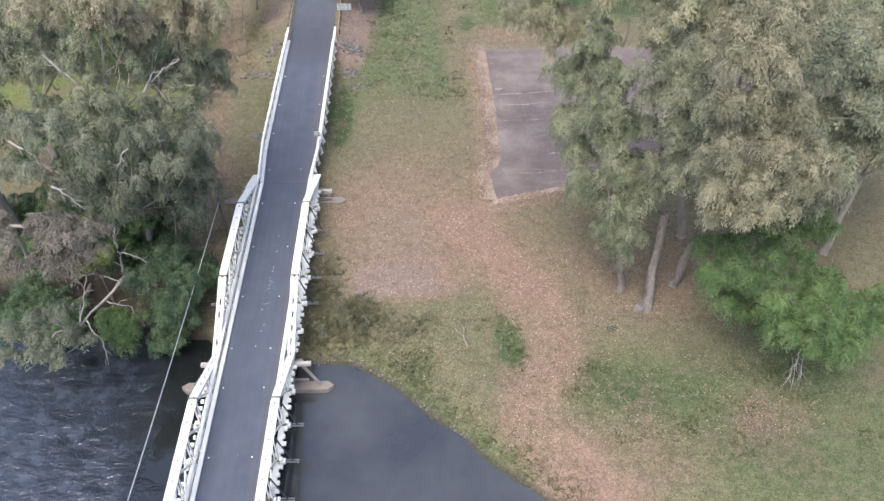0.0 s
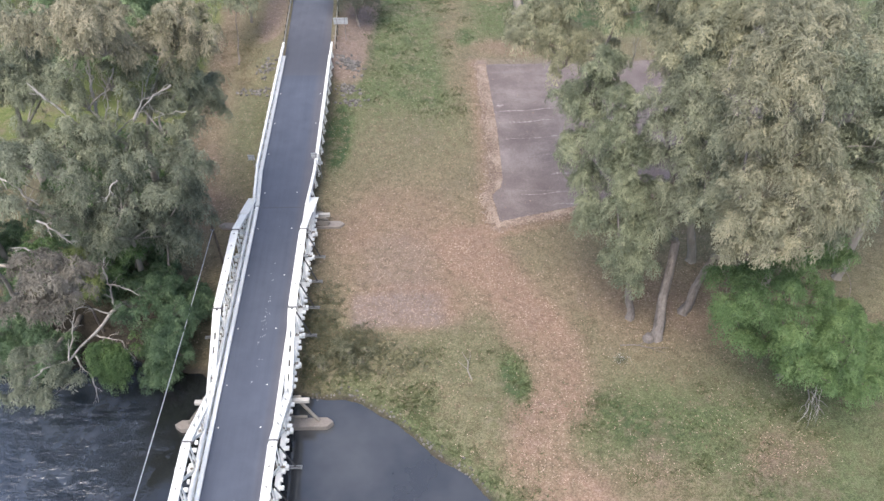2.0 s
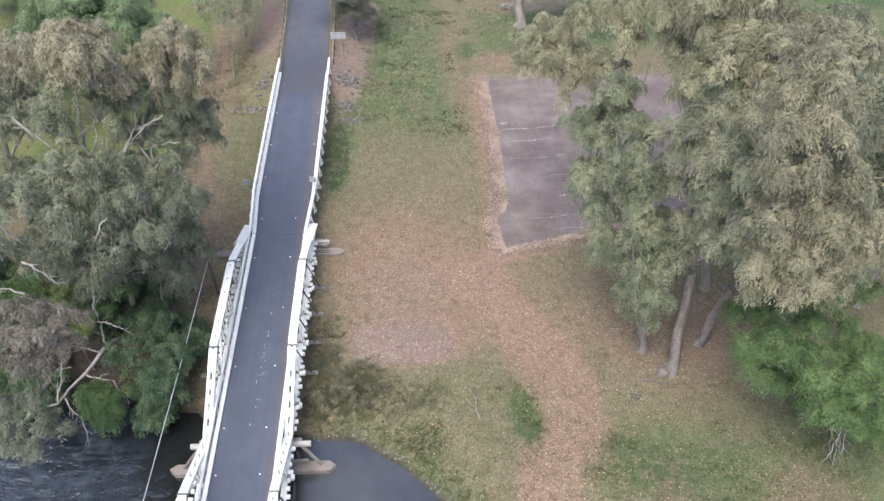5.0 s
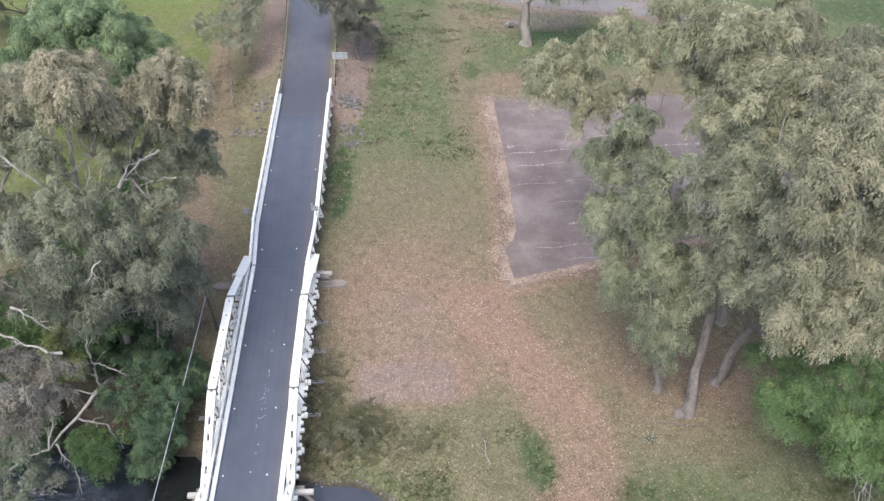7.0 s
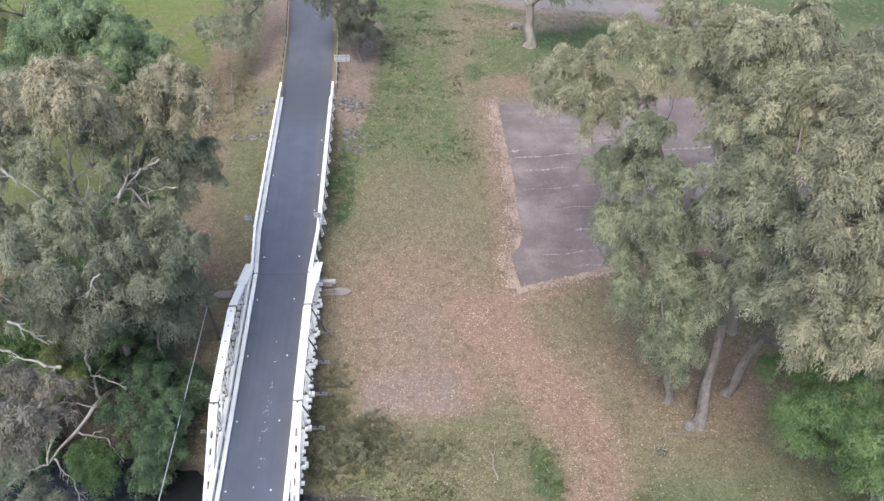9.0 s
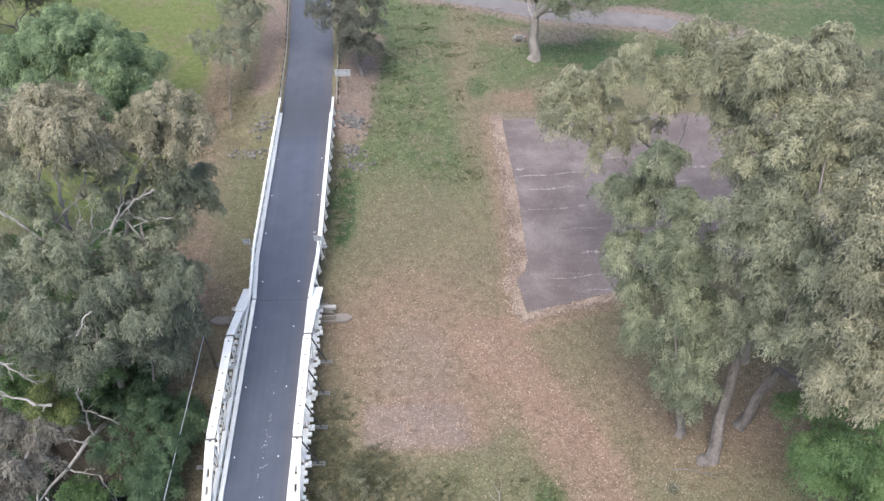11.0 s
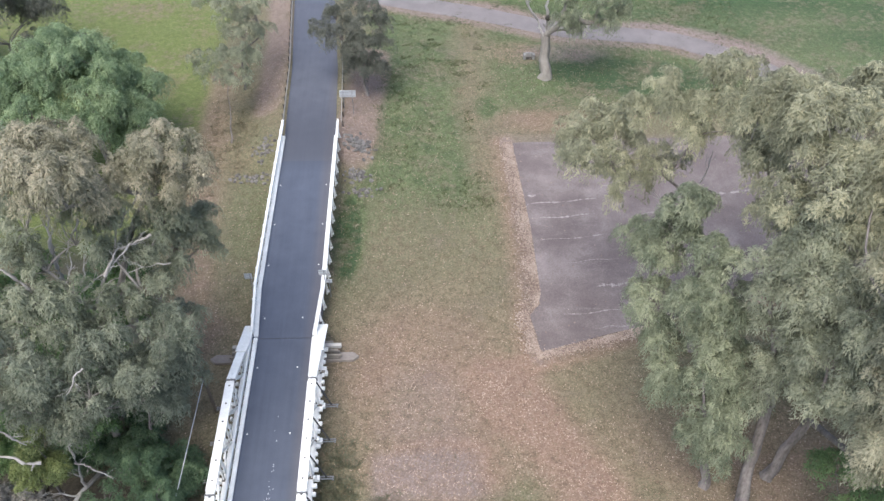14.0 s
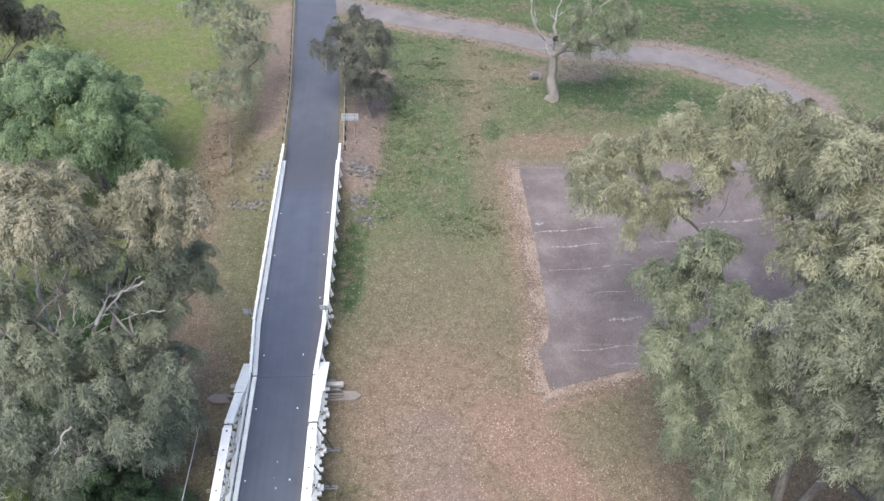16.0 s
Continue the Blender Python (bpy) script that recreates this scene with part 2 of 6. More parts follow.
def make_water():
    """Dark water: glassy by the shallow bank, rippled where it runs past the trees."""
    m, n, l, b = material("dark_river_water", 0.04)
    v = place(n, l, own=False)
    b.inputs["IOR"].default_value = 1.95
    murk = grain(n, l, v, 0.12, 4)
    sep = n.new("ShaderNodeSeparateXYZ")
    l.new(v, sep.inputs[0])
    drift = calc(n, l, "MULTIPLY", calc(n, l, "SUBTRACT", grain(n, l, v, 0.2, 5, 0.6), 0.5), 20.0)
    lively = n.new("ShaderNodeMapRange")
    l.new(calc(n, l, "ADD", sep.outputs[0], drift), lively.inputs[0])
    for i, q in ((1, -7.0), (2, -13.0), (3, 0.07), (4, 1.0)):
        lively.inputs[i].default_value = q
    # Towards the bank the base colour pales with silt and painted sky reflection.
    silt_sky = n.new("ShaderNodeMapRange")
    l.new(sep.outputs[0], silt_sky.inputs[0])
    for i, q in ((1, -4.0), (2, 6.0), (3, 0.0), (4, 1.0)):
        silt_sky.inputs[i].default_value = q
    deep = ramp(n, l, murk, [(0.35, (0.008, 0.009, 0.009)), (0.7, (0.016, 0.018, 0.018))])
    shoal_sky = ramp(n, l, murk, [(0.35, (0.034, 0.037, 0.042)), (0.7, (0.066, 0.069, 0.073))])
    # Bluish patches put reflected sky into the base colour of the rippled water.
    sky_run = ramp(n, l, grain(n, l, v, 0.5, 5, 0.65), [(0.35, (0.008, 0.012, 0.017)), (0.7, (0.05, 0.062, 0.082))])
    deep = blend(n, l, lively.outputs[0], deep, sky_run)
    l.new(blend(n, l, silt_sky.outputs[0], deep, shoal_sky), b.inputs["Base Color"])
    warp = n.new("ShaderNodeMapping")
    warp.inputs["Rotation"].default_value = (0, 0, 0.9)
    warp.inputs["Scale"].default_value = (0.45, 1.4, 1)
    l.new(n.new("ShaderNodeNewGeometry").outputs["Position"], warp.inputs[0])
    long, small = grain(n, l, warp.outputs[0], 0.7, 5, 0.6), grain(n, l, v, 3.0, 3, 0.6)
    h = calc(n, l, "ADD", calc(n, l, "MULTIPLY", long, 0.3), calc(n, l, "MULTIPLY", small, 0.06))
    bump(n, l, b, calc(n, l, "MULTIPLY", h, lively.outputs[0]), 1.0, 0.8)
    return m


def make_ground():
    """Grass, dry grass, mown and rank lawn, bare leaf litter, wet muddy ground and painted shade, shared out by six
    weights on the sheet.
    """
    m, n, l, b = material("grass_and_leaf_litter", 0.95)
    v = place(n, l, own=False)
    w = []
    for name in ("green", "litter", "mud_shade", "bare", "mown", "lush"):
        a = n.new("ShaderNodeAttribute")
        a.attribute_name = name
        w.append(a.outputs["Fac"])
    fine, mid, big = grain(n, l, v, 15, 7, 0.85), grain(n, l, v, 1.1, 5, 0.65), grain(n, l, v, 0.16, 4)
    cell = n.new("ShaderNodeTexVoronoi")
    cell.inputs["Scale"].default_value = 9.5
    l.new(v, cell.inputs["Vector"])
    tint = n.new("ShaderNodeSeparateColor")
    l.new(cell.outputs["Color"], tint.inputs[0])
    speck = calc(n, l, "ADD", calc(n, l, "MULTIPLY", fine, 0.44), calc(n, l, "MULTIPLY", mid, 0.36))
    speck = calc(n, l, "ADD", speck, calc(n, l, "MULTIPLY", tint.outputs[0], 0.2))
    dry = ramp(n, l, speck, [(0.3, (0.07, 0.06, 0.033)), (0.5, (0.152, 0.13, 0.079)), (0.7, (0.29, 0.25, 0.165))])
    grn = ramp(n, l, speck, [(0.3, (0.034, 0.045, 0.019)), (0.5, (0.081, 0.114, 0.047)), (0.72, (0.172, 0.206, 0.096))])
    lit = ramp(n, l, speck, [(0.28, (0.1, 0.068, 0.049)), (0.5, (0.222, 0.147, 0.106)), (0.7, (0.36, 0.28, 0.214))])
    # One dark tone for the wet shoreline and for shade under the trees.
    mud_shade = ramp(n, l, speck, [(0.3, (0.02, 0.017, 0.013)), (0.7, (0.08, 0.067, 0.051))])
    edge = calc(n, l, "SUBTRACT", calc(n, l, "ADD", mid, big), 1.0)

    def weight(k, s=1.4):
        return calc(n, l, "MULTIPLY", calc(n, l, "ADD", w[k], calc(n, l, "MULTIPLY", edge, s)), 1.0, True)
    col = blend(n, l, weight(0), dry, grn)
    mown = ramp(n, l, speck, [(0.3, (0.06, 0.075, 0.02)), (0.5, (0.115, 0.145, 0.04)), (0.72, (0.2, 0.225, 0.08))])
    # The last tone is rank grass, darkened also for shade on the lawn.
    lush = ramp(n, l, speck, [(0.3, (0.014, 0.03, 0.01)), (0.5, (0.036, 0.07, 0.025)), (0.72, (0.085, 0.13, 0.05))])
    col = blend(n, l, weight(4, 0.8), col, mown)
    col = blend(n, l, weight(5, 0.9), col, lush)
    col = blend(n, l, weight(1), col, lit)
    bare = ramp(n, l, speck, [(0.3, (0.13, 0.1, 0.088)), (0.5, (0.2, 0.156, 0.136)), (0.72, (0.33, 0.28, 0.25))])
    col = blend(n, l, weight(3, 0.7), col, bare)
    col = blend(n, l, weight(2, 0.8), col, mud_shade)
    l.new(col, b.inputs["Base Color"])
    bump(n, l, b, speck, 0.9, 0.12)
    return m


SLAB, PATH, WATER, GROUND = make_slab(), make_path(), make_water(), make_ground()

# ---- mesh helpers ----
rng = np.random.default_rng(7)


def from_arrays(name, verts, faces):
    me = bpy.data.meshes.new(name)
    verts, faces = np.asarray(verts, np.float32), np.asarray(faces, np.int32)
    k = faces.shape[1]
    me.vertices.add(len(verts))
    me.vertices.foreach_set("co", verts.ravel())
    me.loops.add(faces.size)
    me.loops.foreach_set("vertex_index", faces.ravel())
    me.polygons.add(len(faces))
    me.polygons.foreach_set("loop_start", np.arange(0, faces.size, k, dtype=np.int32))
    me.polygons.foreach_set("loop_total", np.full(len(faces), k, np.int32))
    me.update(calc_edges=True)
    me.polygons.foreach_set("use_smooth", np.zeros(len(faces), bool))
    return me


def mesh_of(name, bm):
    me = bpy.data.meshes.new(name)
    bm.to_mesh(me)
    bm.free()
    return me


def part(name, bm, mat, parent, label=""):
    """One mesh object under a thing or a part."""
    me = bm if isinstance(bm, bpy.types.Mesh) else mesh_of(name, bm)
    if not me.materials:
        me.materials.append(mat)
    ob = new(name, me)
    if parent:
        ob.parent = parent
        ob.matrix_parent_inverse = parent.matrix_basis.inverted()
    return tagged(ob, label)


def thing(name, at, label, category, group="", kind=""):
    ob = new(name)
    ob.empty_display_size = 0.3
    ob.matrix_basis = pose(*at)
    return tagged(ob, label, category, group, kind)


def box(lo, hi, bevel=0.02, bm=None):
    own = bmesh.new()
    bmesh.ops.create_cube(own, size=1)
    lo, hi = Vector(lo), Vector(hi)
    for q in own.verts:
        q.co = Vector([(a + b) / 2 + c * (b - a) for a, b, c in zip(lo, hi, q.co)])
    if bevel:
        bmesh.ops.bevel(own, geom=own.edges[:], offset=bevel, segments=1, affect="EDGES")
    return join(bm, own)


def join(bm, own):
    if bm is None:
        return own
    me = mesh_of("joined", own)
    bm.from_mesh(me)
    bpy.data.meshes.remove(me)
    return bm


def beam(p, q, w, h, bevel=0.02, bm=None, up=(0, 0, 1)):
    """A squared timber from p to q, w wide and h deep."""
    p, q = Vector(p), Vector(q)
    own = box((-w / 2, -h / 2, 0), (w / 2, h / 2, (q - p).length), bevel)
    z = (q - p).normalized()
    x = Vector(up).cross(z)
    x = Vector((1, 0, 0)) if x.length < 1e-4 else x.normalized()
    y = z.cross(x)
    m = Matrix((x, y, z)).transposed().to_4x4()
    bmesh.ops.transform(own, matrix=Matrix.Translation(p) @ m, verts=own.verts)
    return join(bm, own)


def tube_arrays(pts, radii, sides=8):
    pts = np.asarray(pts, float)
    n = len(pts)
    tang = np.gradient(pts, axis=0)
    tang /= np.linalg.norm(tang, axis=1)[:, None] + 1e-9
    ref = np.array([1.0, 0.13, 0.07])
    a = np.cross(tang, ref)
    a /= np.linalg.norm(a, axis=1)[:, None] + 1e-9
    b = np.cross(tang, a)
    ang = np.linspace(0, 2 * np.pi, sides, endpoint=False)
    r = np.asarray(radii, float)[:, None, None]
    v = pts[:, None] + r * (np.cos(ang)[None, :, None] * a[:, None] + np.sin(ang)[None, :, None] * b[:, None])
    i, j = np.meshgrid(np.arange(n - 1), np.arange(sides), indexing="ij")
    k = (j + 1) % sides
    f = np.stack([i * sides + j, i * sides + k, (i + 1) * sides + k, (i + 1) * sides + j], -1).reshape(-1, 4)
    return v.reshape(-1, 3), f


def gather(name, pieces):
    vs, fs, o = [], [], 0
    for v, f in pieces:
        vs.append(v)
        fs.append(f + o)
        o += len(v)
    me = from_arrays(name, np.concatenate(vs), np.concatenate(fs))
    me.polygons.foreach_set("use_smooth", np.ones(len(me.polygons), bool))
    return me


def tube(name, pts, radii, sides=8):
    return gather(name, [tube_arrays(pts, radii, sides)])


def unit(a):
    return a / (np.linalg.norm(a, axis=1)[:, None] + 1e-9)


def leaf_arrays(at, facing, length, width, droop, loose=0.55):
    """A pointed leaf at each place, its flat side turned roughly outwards, its tip hanging."""
    n = len(at)
    o = unit(facing + rng.normal(size=(n, 3)) * loose)
    d = unit(rng.normal(size=(n, 3))) - np.array([0, 0, droop])
    d = unit(d - o * np.sum(d * o, 1)[:, None])
    s = np.cross(o, d)
    L = (length * rng.uniform(0.65, 1.3, n))[:, None]
    W = (width * rng.uniform(0.7, 1.3, n))[:, None]
    v = np.stack([at + d * L, at + s * W, at - s * W], 1).reshape(-1, 3)
    return v, np.arange(3 * n).reshape(-1, 3)


# ---- ground ----
SHORE = [(-300, 80), (-60, 68), (-27, 57.5), (-22, 54), (-18.5, 54.5), (-15.7, 56.6), (-12.3, 55.4), (-8, 54), (-5.7, 53.5), (5.3, 50.2), (8.1, 50.4), (10.3, 49.4), (13.1, 47.3),
         (16.3, 44.1), (19.4, 41.7), (21.7, 39), (24.5, 37), (26, 35.5), (35, 28), (60, 8), (300, -150)]
WATER_Z, DECK_Z = -1.9, 2.0


def shore(x):
    return np.interp(x, [p[0] for p in SHORE], [p[1] for p in SHORE])


def wave(x, y, s, k):
    """Smooth uneven values between -1 and 1."""
    return (np.sin(x * s + 1.3 * np.sin(y * s * 0.7 + k)) + np.sin(y * s * 1.21 + 1.7 * np.sin(x * s * 0.6 - k)) + np.sin((x + y) * s * 0.53 + 2 * k)) / 3


def step(a, b, v):
    t = np.clip((v - a) / (b - a), 0, 1)
    return t * t * (3 - 2 * t)


def road_x(y):
    return np.interp(y, [0, 104, 120, 145, 200, 600], [0, 0, -0.6, -2.6, -9, -80])


def road_z(y):
    return np.interp(y, [0, 73.4, 104, 125, 146, 600], [DECK_Z, DECK_Z, 2.55, 1.9, 0.75, 0.4])


def height(x, y):
    d = y - shore(x) + 0.45 * wave(x, y, 0.9, 2.0) + 0.22 * wave(x, y, 2.4, 0.6)
    far = np.interp(d, [-40, -6, -1.5, 0, 1.2, 7, 14], [-4, -3.6, -2.5, WATER_Z, -1.35, -0.25, 0])
    near = np.interp(y - (shore(x) - 60 - 0 * x), [-12, 0, 8], [0.5, WATER_Z, -4])
    h = np.where(d < -30, np.maximum(near, -4), far)
    h = h + 0.12 * wave(x, y, 0.21, 0.4) * step(3, 12, d) + 0.03 * wave(x, y, 1.6, 1.0)
    court_in = step(23.6, 24.4, x) * step(64, 61, x) * step(0, 1.0, y - 71.2 - (x - 24.7) * 0.3) * step(107.5, 106, y)
    h = h * (1 - court_in) + 0.02 * court_in
    side = np.abs(x - road_x(y))
    bank = road_z(y) - 0.12 - np.maximum(side - 4.2, 0) * 0.42
    h = np.where(y > 99, np.maximum(h, np.minimum(bank, bank - (104 - y) * 0.5 * (y < 104))), h)
    return h


def spread(x, y, cx, cy, rx, ry, turn=0.0, soft=0.5):
    c, s = math.cos(radians(turn)), math.sin(radians(turn))
    u, v = ((x - cx) * c + (y - cy) * s) / rx, (-(x - cx) * s + (y - cy) * c) / ry
    return 1 - step(1 - soft, 1 + soft, np.sqrt(u * u + v * v))


def axis(lo, hi, fine, far):
    inner = np.arange(lo, hi + 1e-6, fine)
    out = np.geomspace(1, far, 22)
    return np.concatenate([lo - out[::-1], inner, hi + out])


gx, gy = np.meshgrid(axis(-50, 76, 0.45, 900), axis(18, 152, 0.45, 1200), indexing="xy")
gz = height(gx, gy)
cols, rows_n = gx.shape[1], gx.shape[0]
ii, jj = np.meshgrid(np.arange(rows_n - 1), np.arange(cols - 1), indexing="ij")
quad = np.stack([ii * cols + jj, ii * cols + jj + 1, (ii + 1) * cols + jj + 1, (ii + 1) * cols + jj], -1).reshape(-1, 4)
ground_mesh = from_arrays("ground", np.stack([gx, gy, gz], -1).reshape(-1, 3), quad)
ground_mesh.polygons.foreach_set("use_smooth", np.ones(len(quad), bool))


def along(x, y, pts, r, soft=0.5):
    """A band of half-width r along a line of points."""
    best = np.full(np.shape(x), 1e9)
    for (ax, ay), (bx, by) in zip(pts, pts[1:]):
        t = np.clip(((x - ax) * (bx - ax) + (y - ay) * (by - ay)) / ((bx - ax) ** 2 + (by - ay) ** 2), 0, 1)
        best = np.minimum(best, np.hypot(x - ax - t * (bx - ax), y - ay - t * (by - ay)))
    return 1 - step(r * (1 - soft), r * (1 + soft), best)


TRACK = [(20, 69), (24.7, 61), (27.6, 54.6), (28.2, 50), (26, 46.3), (25, 42.6), (28, 38), (31, 34)]
PATH_LINE = [(-2, 148), (8, 143.5), (23, 138.2), (34, 132.8), (50, 130.5), (60, 123.4), (65, 116.5), (67, 104)]


def weights(x, y):
    """How green, how littered and how muddy the ground is, with shade painted in."""
    d = y - shore(x)
    n, n2 = wave(x, y, 0.3, 0.8), wave(x, y, 0.9, 2.2)
    lawn = step(86, 100, y) * step(4, 8, x) * step(22, 17, x)
    green = 0.24 + 0.3 * step(53, 46, y) * step(9, 14, x) + 0.22 * n + 0.16 * n2 + 0.85 * lawn - 0.35 * along(x, y, [(19, 133), (19, 111), (20.5, 100)], 1.8)
    green = green + 0.9 * spread(x, y, 22, 113.5, 1.6, 2.4) + 0.8 * step(111, 116, y) * step(21, 26, x) + 0.8 * step(134, 140, y) * step(4, 8, x)
    green = green + 0.6 * along(x, y, [(28.5, 47.5), (33, 46)], 1.8, 0.8) + 0.3 * spread(x, y, 36, 46.5, 6, 4) + 0.9 * spread(x, y, 24, 51, 1.2, 2.6, 10)
    green = green + 0.16 * spread(x, y, 17, 53, 7, 3.5) + 0.05 * spread(x, y, 29, 67, 6, 4) + 0.42 * spread(x, y, 52, 43, 14, 10)
    green = green + 1.1 * step(-14.5, -17.5, x) * step(84, 96, y) + 0.4 * step(3.5, 1, d) * step(4, 9, x) + 0.9 * spread(x, y, 5.2, 90, 1.6, 7) + 0.9 * spread(x, y, 41, 120.5, 11, 5)
    green = green - 0.35 * spread(x, y, 14, 70, 10, 10) + 0.3 * spread(x, y, -6, 95, 2.5, 12)
    # The patch around 28, 67.5 lightens the ground to offset tree shade.
    litter = 0.04 + 0.22 * spread(x, y, 28, 67.5, 6, 5) + 0.14 * n + 0.12 * n2 + 0.8 * spread(x, y, 14, 60.2, 6, 3.0, 0, 0.35) + 0.55 * spread(x, y, 14, 70, 9, 10)
    litter = litter + 0.75 * along(x, y, TRACK, 3.0, 0.6) + 0.45 * spread(x, y, 40, 60, 12, 6) + 0.35 * spread(x, y, 34, 38, 7, 4) + 0.35 * spread(x, y, 47, 43, 4, 3)
    litter = litter + 0.4 * along(x, y, [(-9.5, 74), (-11.5, 90), (-12.5, 108), (-13.5, 122)], 2.0, 0.7) + 0.6 * along(x, y, [(-6, 112), (-6.3, 128), (-8, 145)], 1.8)
    litter = litter + 0.22 * spread(x, y, -8, 72, 4, 9) + 0.75 * along(x, y, [(5.2, 103), (5.6, 107), (6.2, 116), (7.0, 126)], 2.2) + 0.6 * along(x, y, [(23.4, 72), (23.4, 106)], 1.4, 0.8) + 0.6 * along(x, y, [(24, 71.4), (35, 74.7), (48, 78.6)], 1.2, 0.5)
    litter = litter + 0.5 * spread(x, y, 29, 110, 6, 2.6) + 0.5 * along(x, y, PATH_LINE, 3.7, 0.25) + 0.35 * spread(x, y, 27, 127, 4, 3)
    litter = litter - 0.9 * spread(x, y, 24, 51, 1.2, 2.6, 10)
    # Wet shoreline, painted shade under the trees, and darker grass around 52, 44.
    mud_shade = step(0.8, 0.1, d) + 0.8 * step(-8, -12, x) * step(65, 58, y) + 0.5 * step(-3, -5, x) * step(64, 58, y) + 0.1 * spread(x, y, 41, 60, 6, 5) + 0.2 * spread(x, y, 52, 44, 18, 10) - 0.1
    bare = 0.75 * along(x, y, PATH_LINE, 3.5, 0.25) + 0.6 * spread(x, y, 34, 126.5, 6, 2.2) + 0.7 * along(x, y, [(46, 133.4), (54, 131.6), (62, 126.6), (67.5, 119.5)], 1.7, 0.4) + 0.45 * along(x, y, [(24.4, 106.2), (50, 105)], 1.3, 0.6) + 0.7 * along(x, y, [(5.2, 103), (5.6, 107), (6.2, 116), (7.0, 126)], 2.2) + 0.6 * along(x, y, [(-6, 112), (-6.3, 128), (-8, 145)], 1.8) + 0.5 * along(x, y, [(23.9, 72), (23.9, 106)], 0.8, 0.6) + 0.5 * along(x, y, [(24, 71.8), (35, 75.1), (48, 79)], 0.8, 0.6) + 0.85 * step(7.8, 8.8, x) * step(18.5, 16.5, x) * step(57.2, 58, y) * step(62.6, 61.4, y) + 0.4 * spread(x, y, 13, 66, 4, 5)
    mown = 1.0 * step(-13.6, -15.5, x) * step(84, 92, y) + 0.25 * step(136, 142, y) * step(2, 8, x)
    far_lawn = step(133.5, 137, y + 0.32 * (x - 34)) * step(6, 12, x)
    # Rank grass, plus painted shade right of the lawn gum and beside the approach.
    lush = 1.3 * spread(x, y, 42, 120.5, 11, 4.5, -8, 0.35) + far_lawn * (0.75 + 0.55 * wave(x * 0.35, y, 0.42, 1.1)) + 1.5 * spread(x, y, 4.9, 89, 1.5, 6.5, 0, 0.3)
    lush = lush + 0.7 * spread(x, y, 23.6, 50.2, 1.0, 2.4, 10) + 0.5 * spread(x, y, 31.3, 57, 1.5, 2.2) + 0.5 * spread(x, y, 22, 113.5, 1.4, 2.2) + 0.45 * spread(x, y, 33.5, 46, 6, 2.6, -25) + 0.5 * spread(x, y, 15.5, 48.8, 2.0, 1.4)
    lush = lush + lawn * 0.55 * step(0.15, 0.6, wave(x, y, 1.5, 0.3)) - 0.1
    return green, litter, mud_shade, bare, mown, lush


for key, val in zip(("green", "litter", "mud_shade", "bare", "mown", "lush"), weights(gx, gy)):
    a = ground_mesh.attributes.new(key, "FLOAT", "POINT")
    a.data.foreach_set("value", np.clip(val, 0, 1).astype(np.float32).ravel())
ground = part("ground", ground_mesh, GROUND, None)
tagged(ground, "flat river bank of dry grass, green grass and fallen leaves", "ground", kind="structure")


def sheet(name, xs, ys, mat, label, category, zf, thick=0.0):
    """A surface laid over the ground along rows of x for each y."""
    n, k = xs.shape
    z = zf(xs, ys)
    v = np.stack([xs, ys, z], -1).reshape(-1, 3)
    i, j = np.meshgrid(np.arange(n - 1), np.arange(k - 1), indexing="ij")
    f = np.stack([i * k + j, i * k + j + 1, (i + 1) * k + j + 1, (i + 1) * k + j], -1).reshape(-1, 4)
    me = from_arrays(name, v, f)
    ob = part(name, me, mat, None)
    if thick:
        s = ob.modifiers.new("thickness", "SOLIDIFY")
        s.thickness, s.offset = thick, -1
    return tagged(ob, label, category, kind="structure")


wx, wy = np.meshgrid(np.linspace(-900, 900, 30), np.linspace(-700, 200, 30))
water = sheet("water", wx, wy, WATER, "dark slow river water with ripples under the bridge", "river", lambda x, y: np.full_like(x, WATER_Z))

ry = np.arange(99.3, 420, 2.0)
u = np.linspace(-1, 1, 7)
road = sheet("road", road_x(ry)[:, None] + u[None] * 3.05, np.repeat(ry[:, None], 7, 1), ROADTOP, "grey asphalt approach road on a low bank", "road",
             lambda x, y: road_z(y) - 0.03 * np.abs(x - road_x(y)) / 3, 0.2)

# old bitumen court beside the bridge
COURT_SIDE = [(72.6, 24.1), (77.3, 23.6), (78.6, 24.6), (80.0, 25.0), (90.0, 25.1), (105.0, 24.6)]
sx, sy = np.meshgrid(np.linspace(0, 1, 40), np.linspace(0, 1, 70))
side_x = np.interp(72.6 + sy * 33, [q[0] for q in COURT_SIDE], [q[1] for q in COURT_SIDE])
px = side_x + sx * (60.5 - side_x) + 0.12 * wave(sx * 36, sy * 33, 0.8, 1)
py = 72.6 + sx * 10 + sy * (33 - sx * 9) + 0.12 * wave(sx * 36, sy * 33, 0.9, 2)
court = sheet("pavement", px, py, SLAB, "old purple-grey bitumen court with pale scuffs and leaf edges", "paved court", lambda x, y: np.full_like(x, 0.06), 0.3)

# curved path across the lawn
pt = np.linspace(0, 1, 60)
cxp = np.interp(pt, [0, 0.2, 0.36, 0.53, 0.72, 0.84, 0.92, 1], [-2, 8, 23, 34, 50, 60, 65, 67])
cyp = np.interp(pt, [0, 0.2, 0.36, 0.53, 0.72, 0.84, 0.92, 1], [148, 143.5, 138.2, 132.8, 130.5, 123.4, 116.5, 104])
for _ in range(6):
    cxp[1:-1], cyp[1:-1] = (cxp[:-2] + cxp[1:-1] * 2 + cxp[2:]) / 4, (cyp[:-2] + cyp[1:-1] * 2 + cyp[2:]) / 4
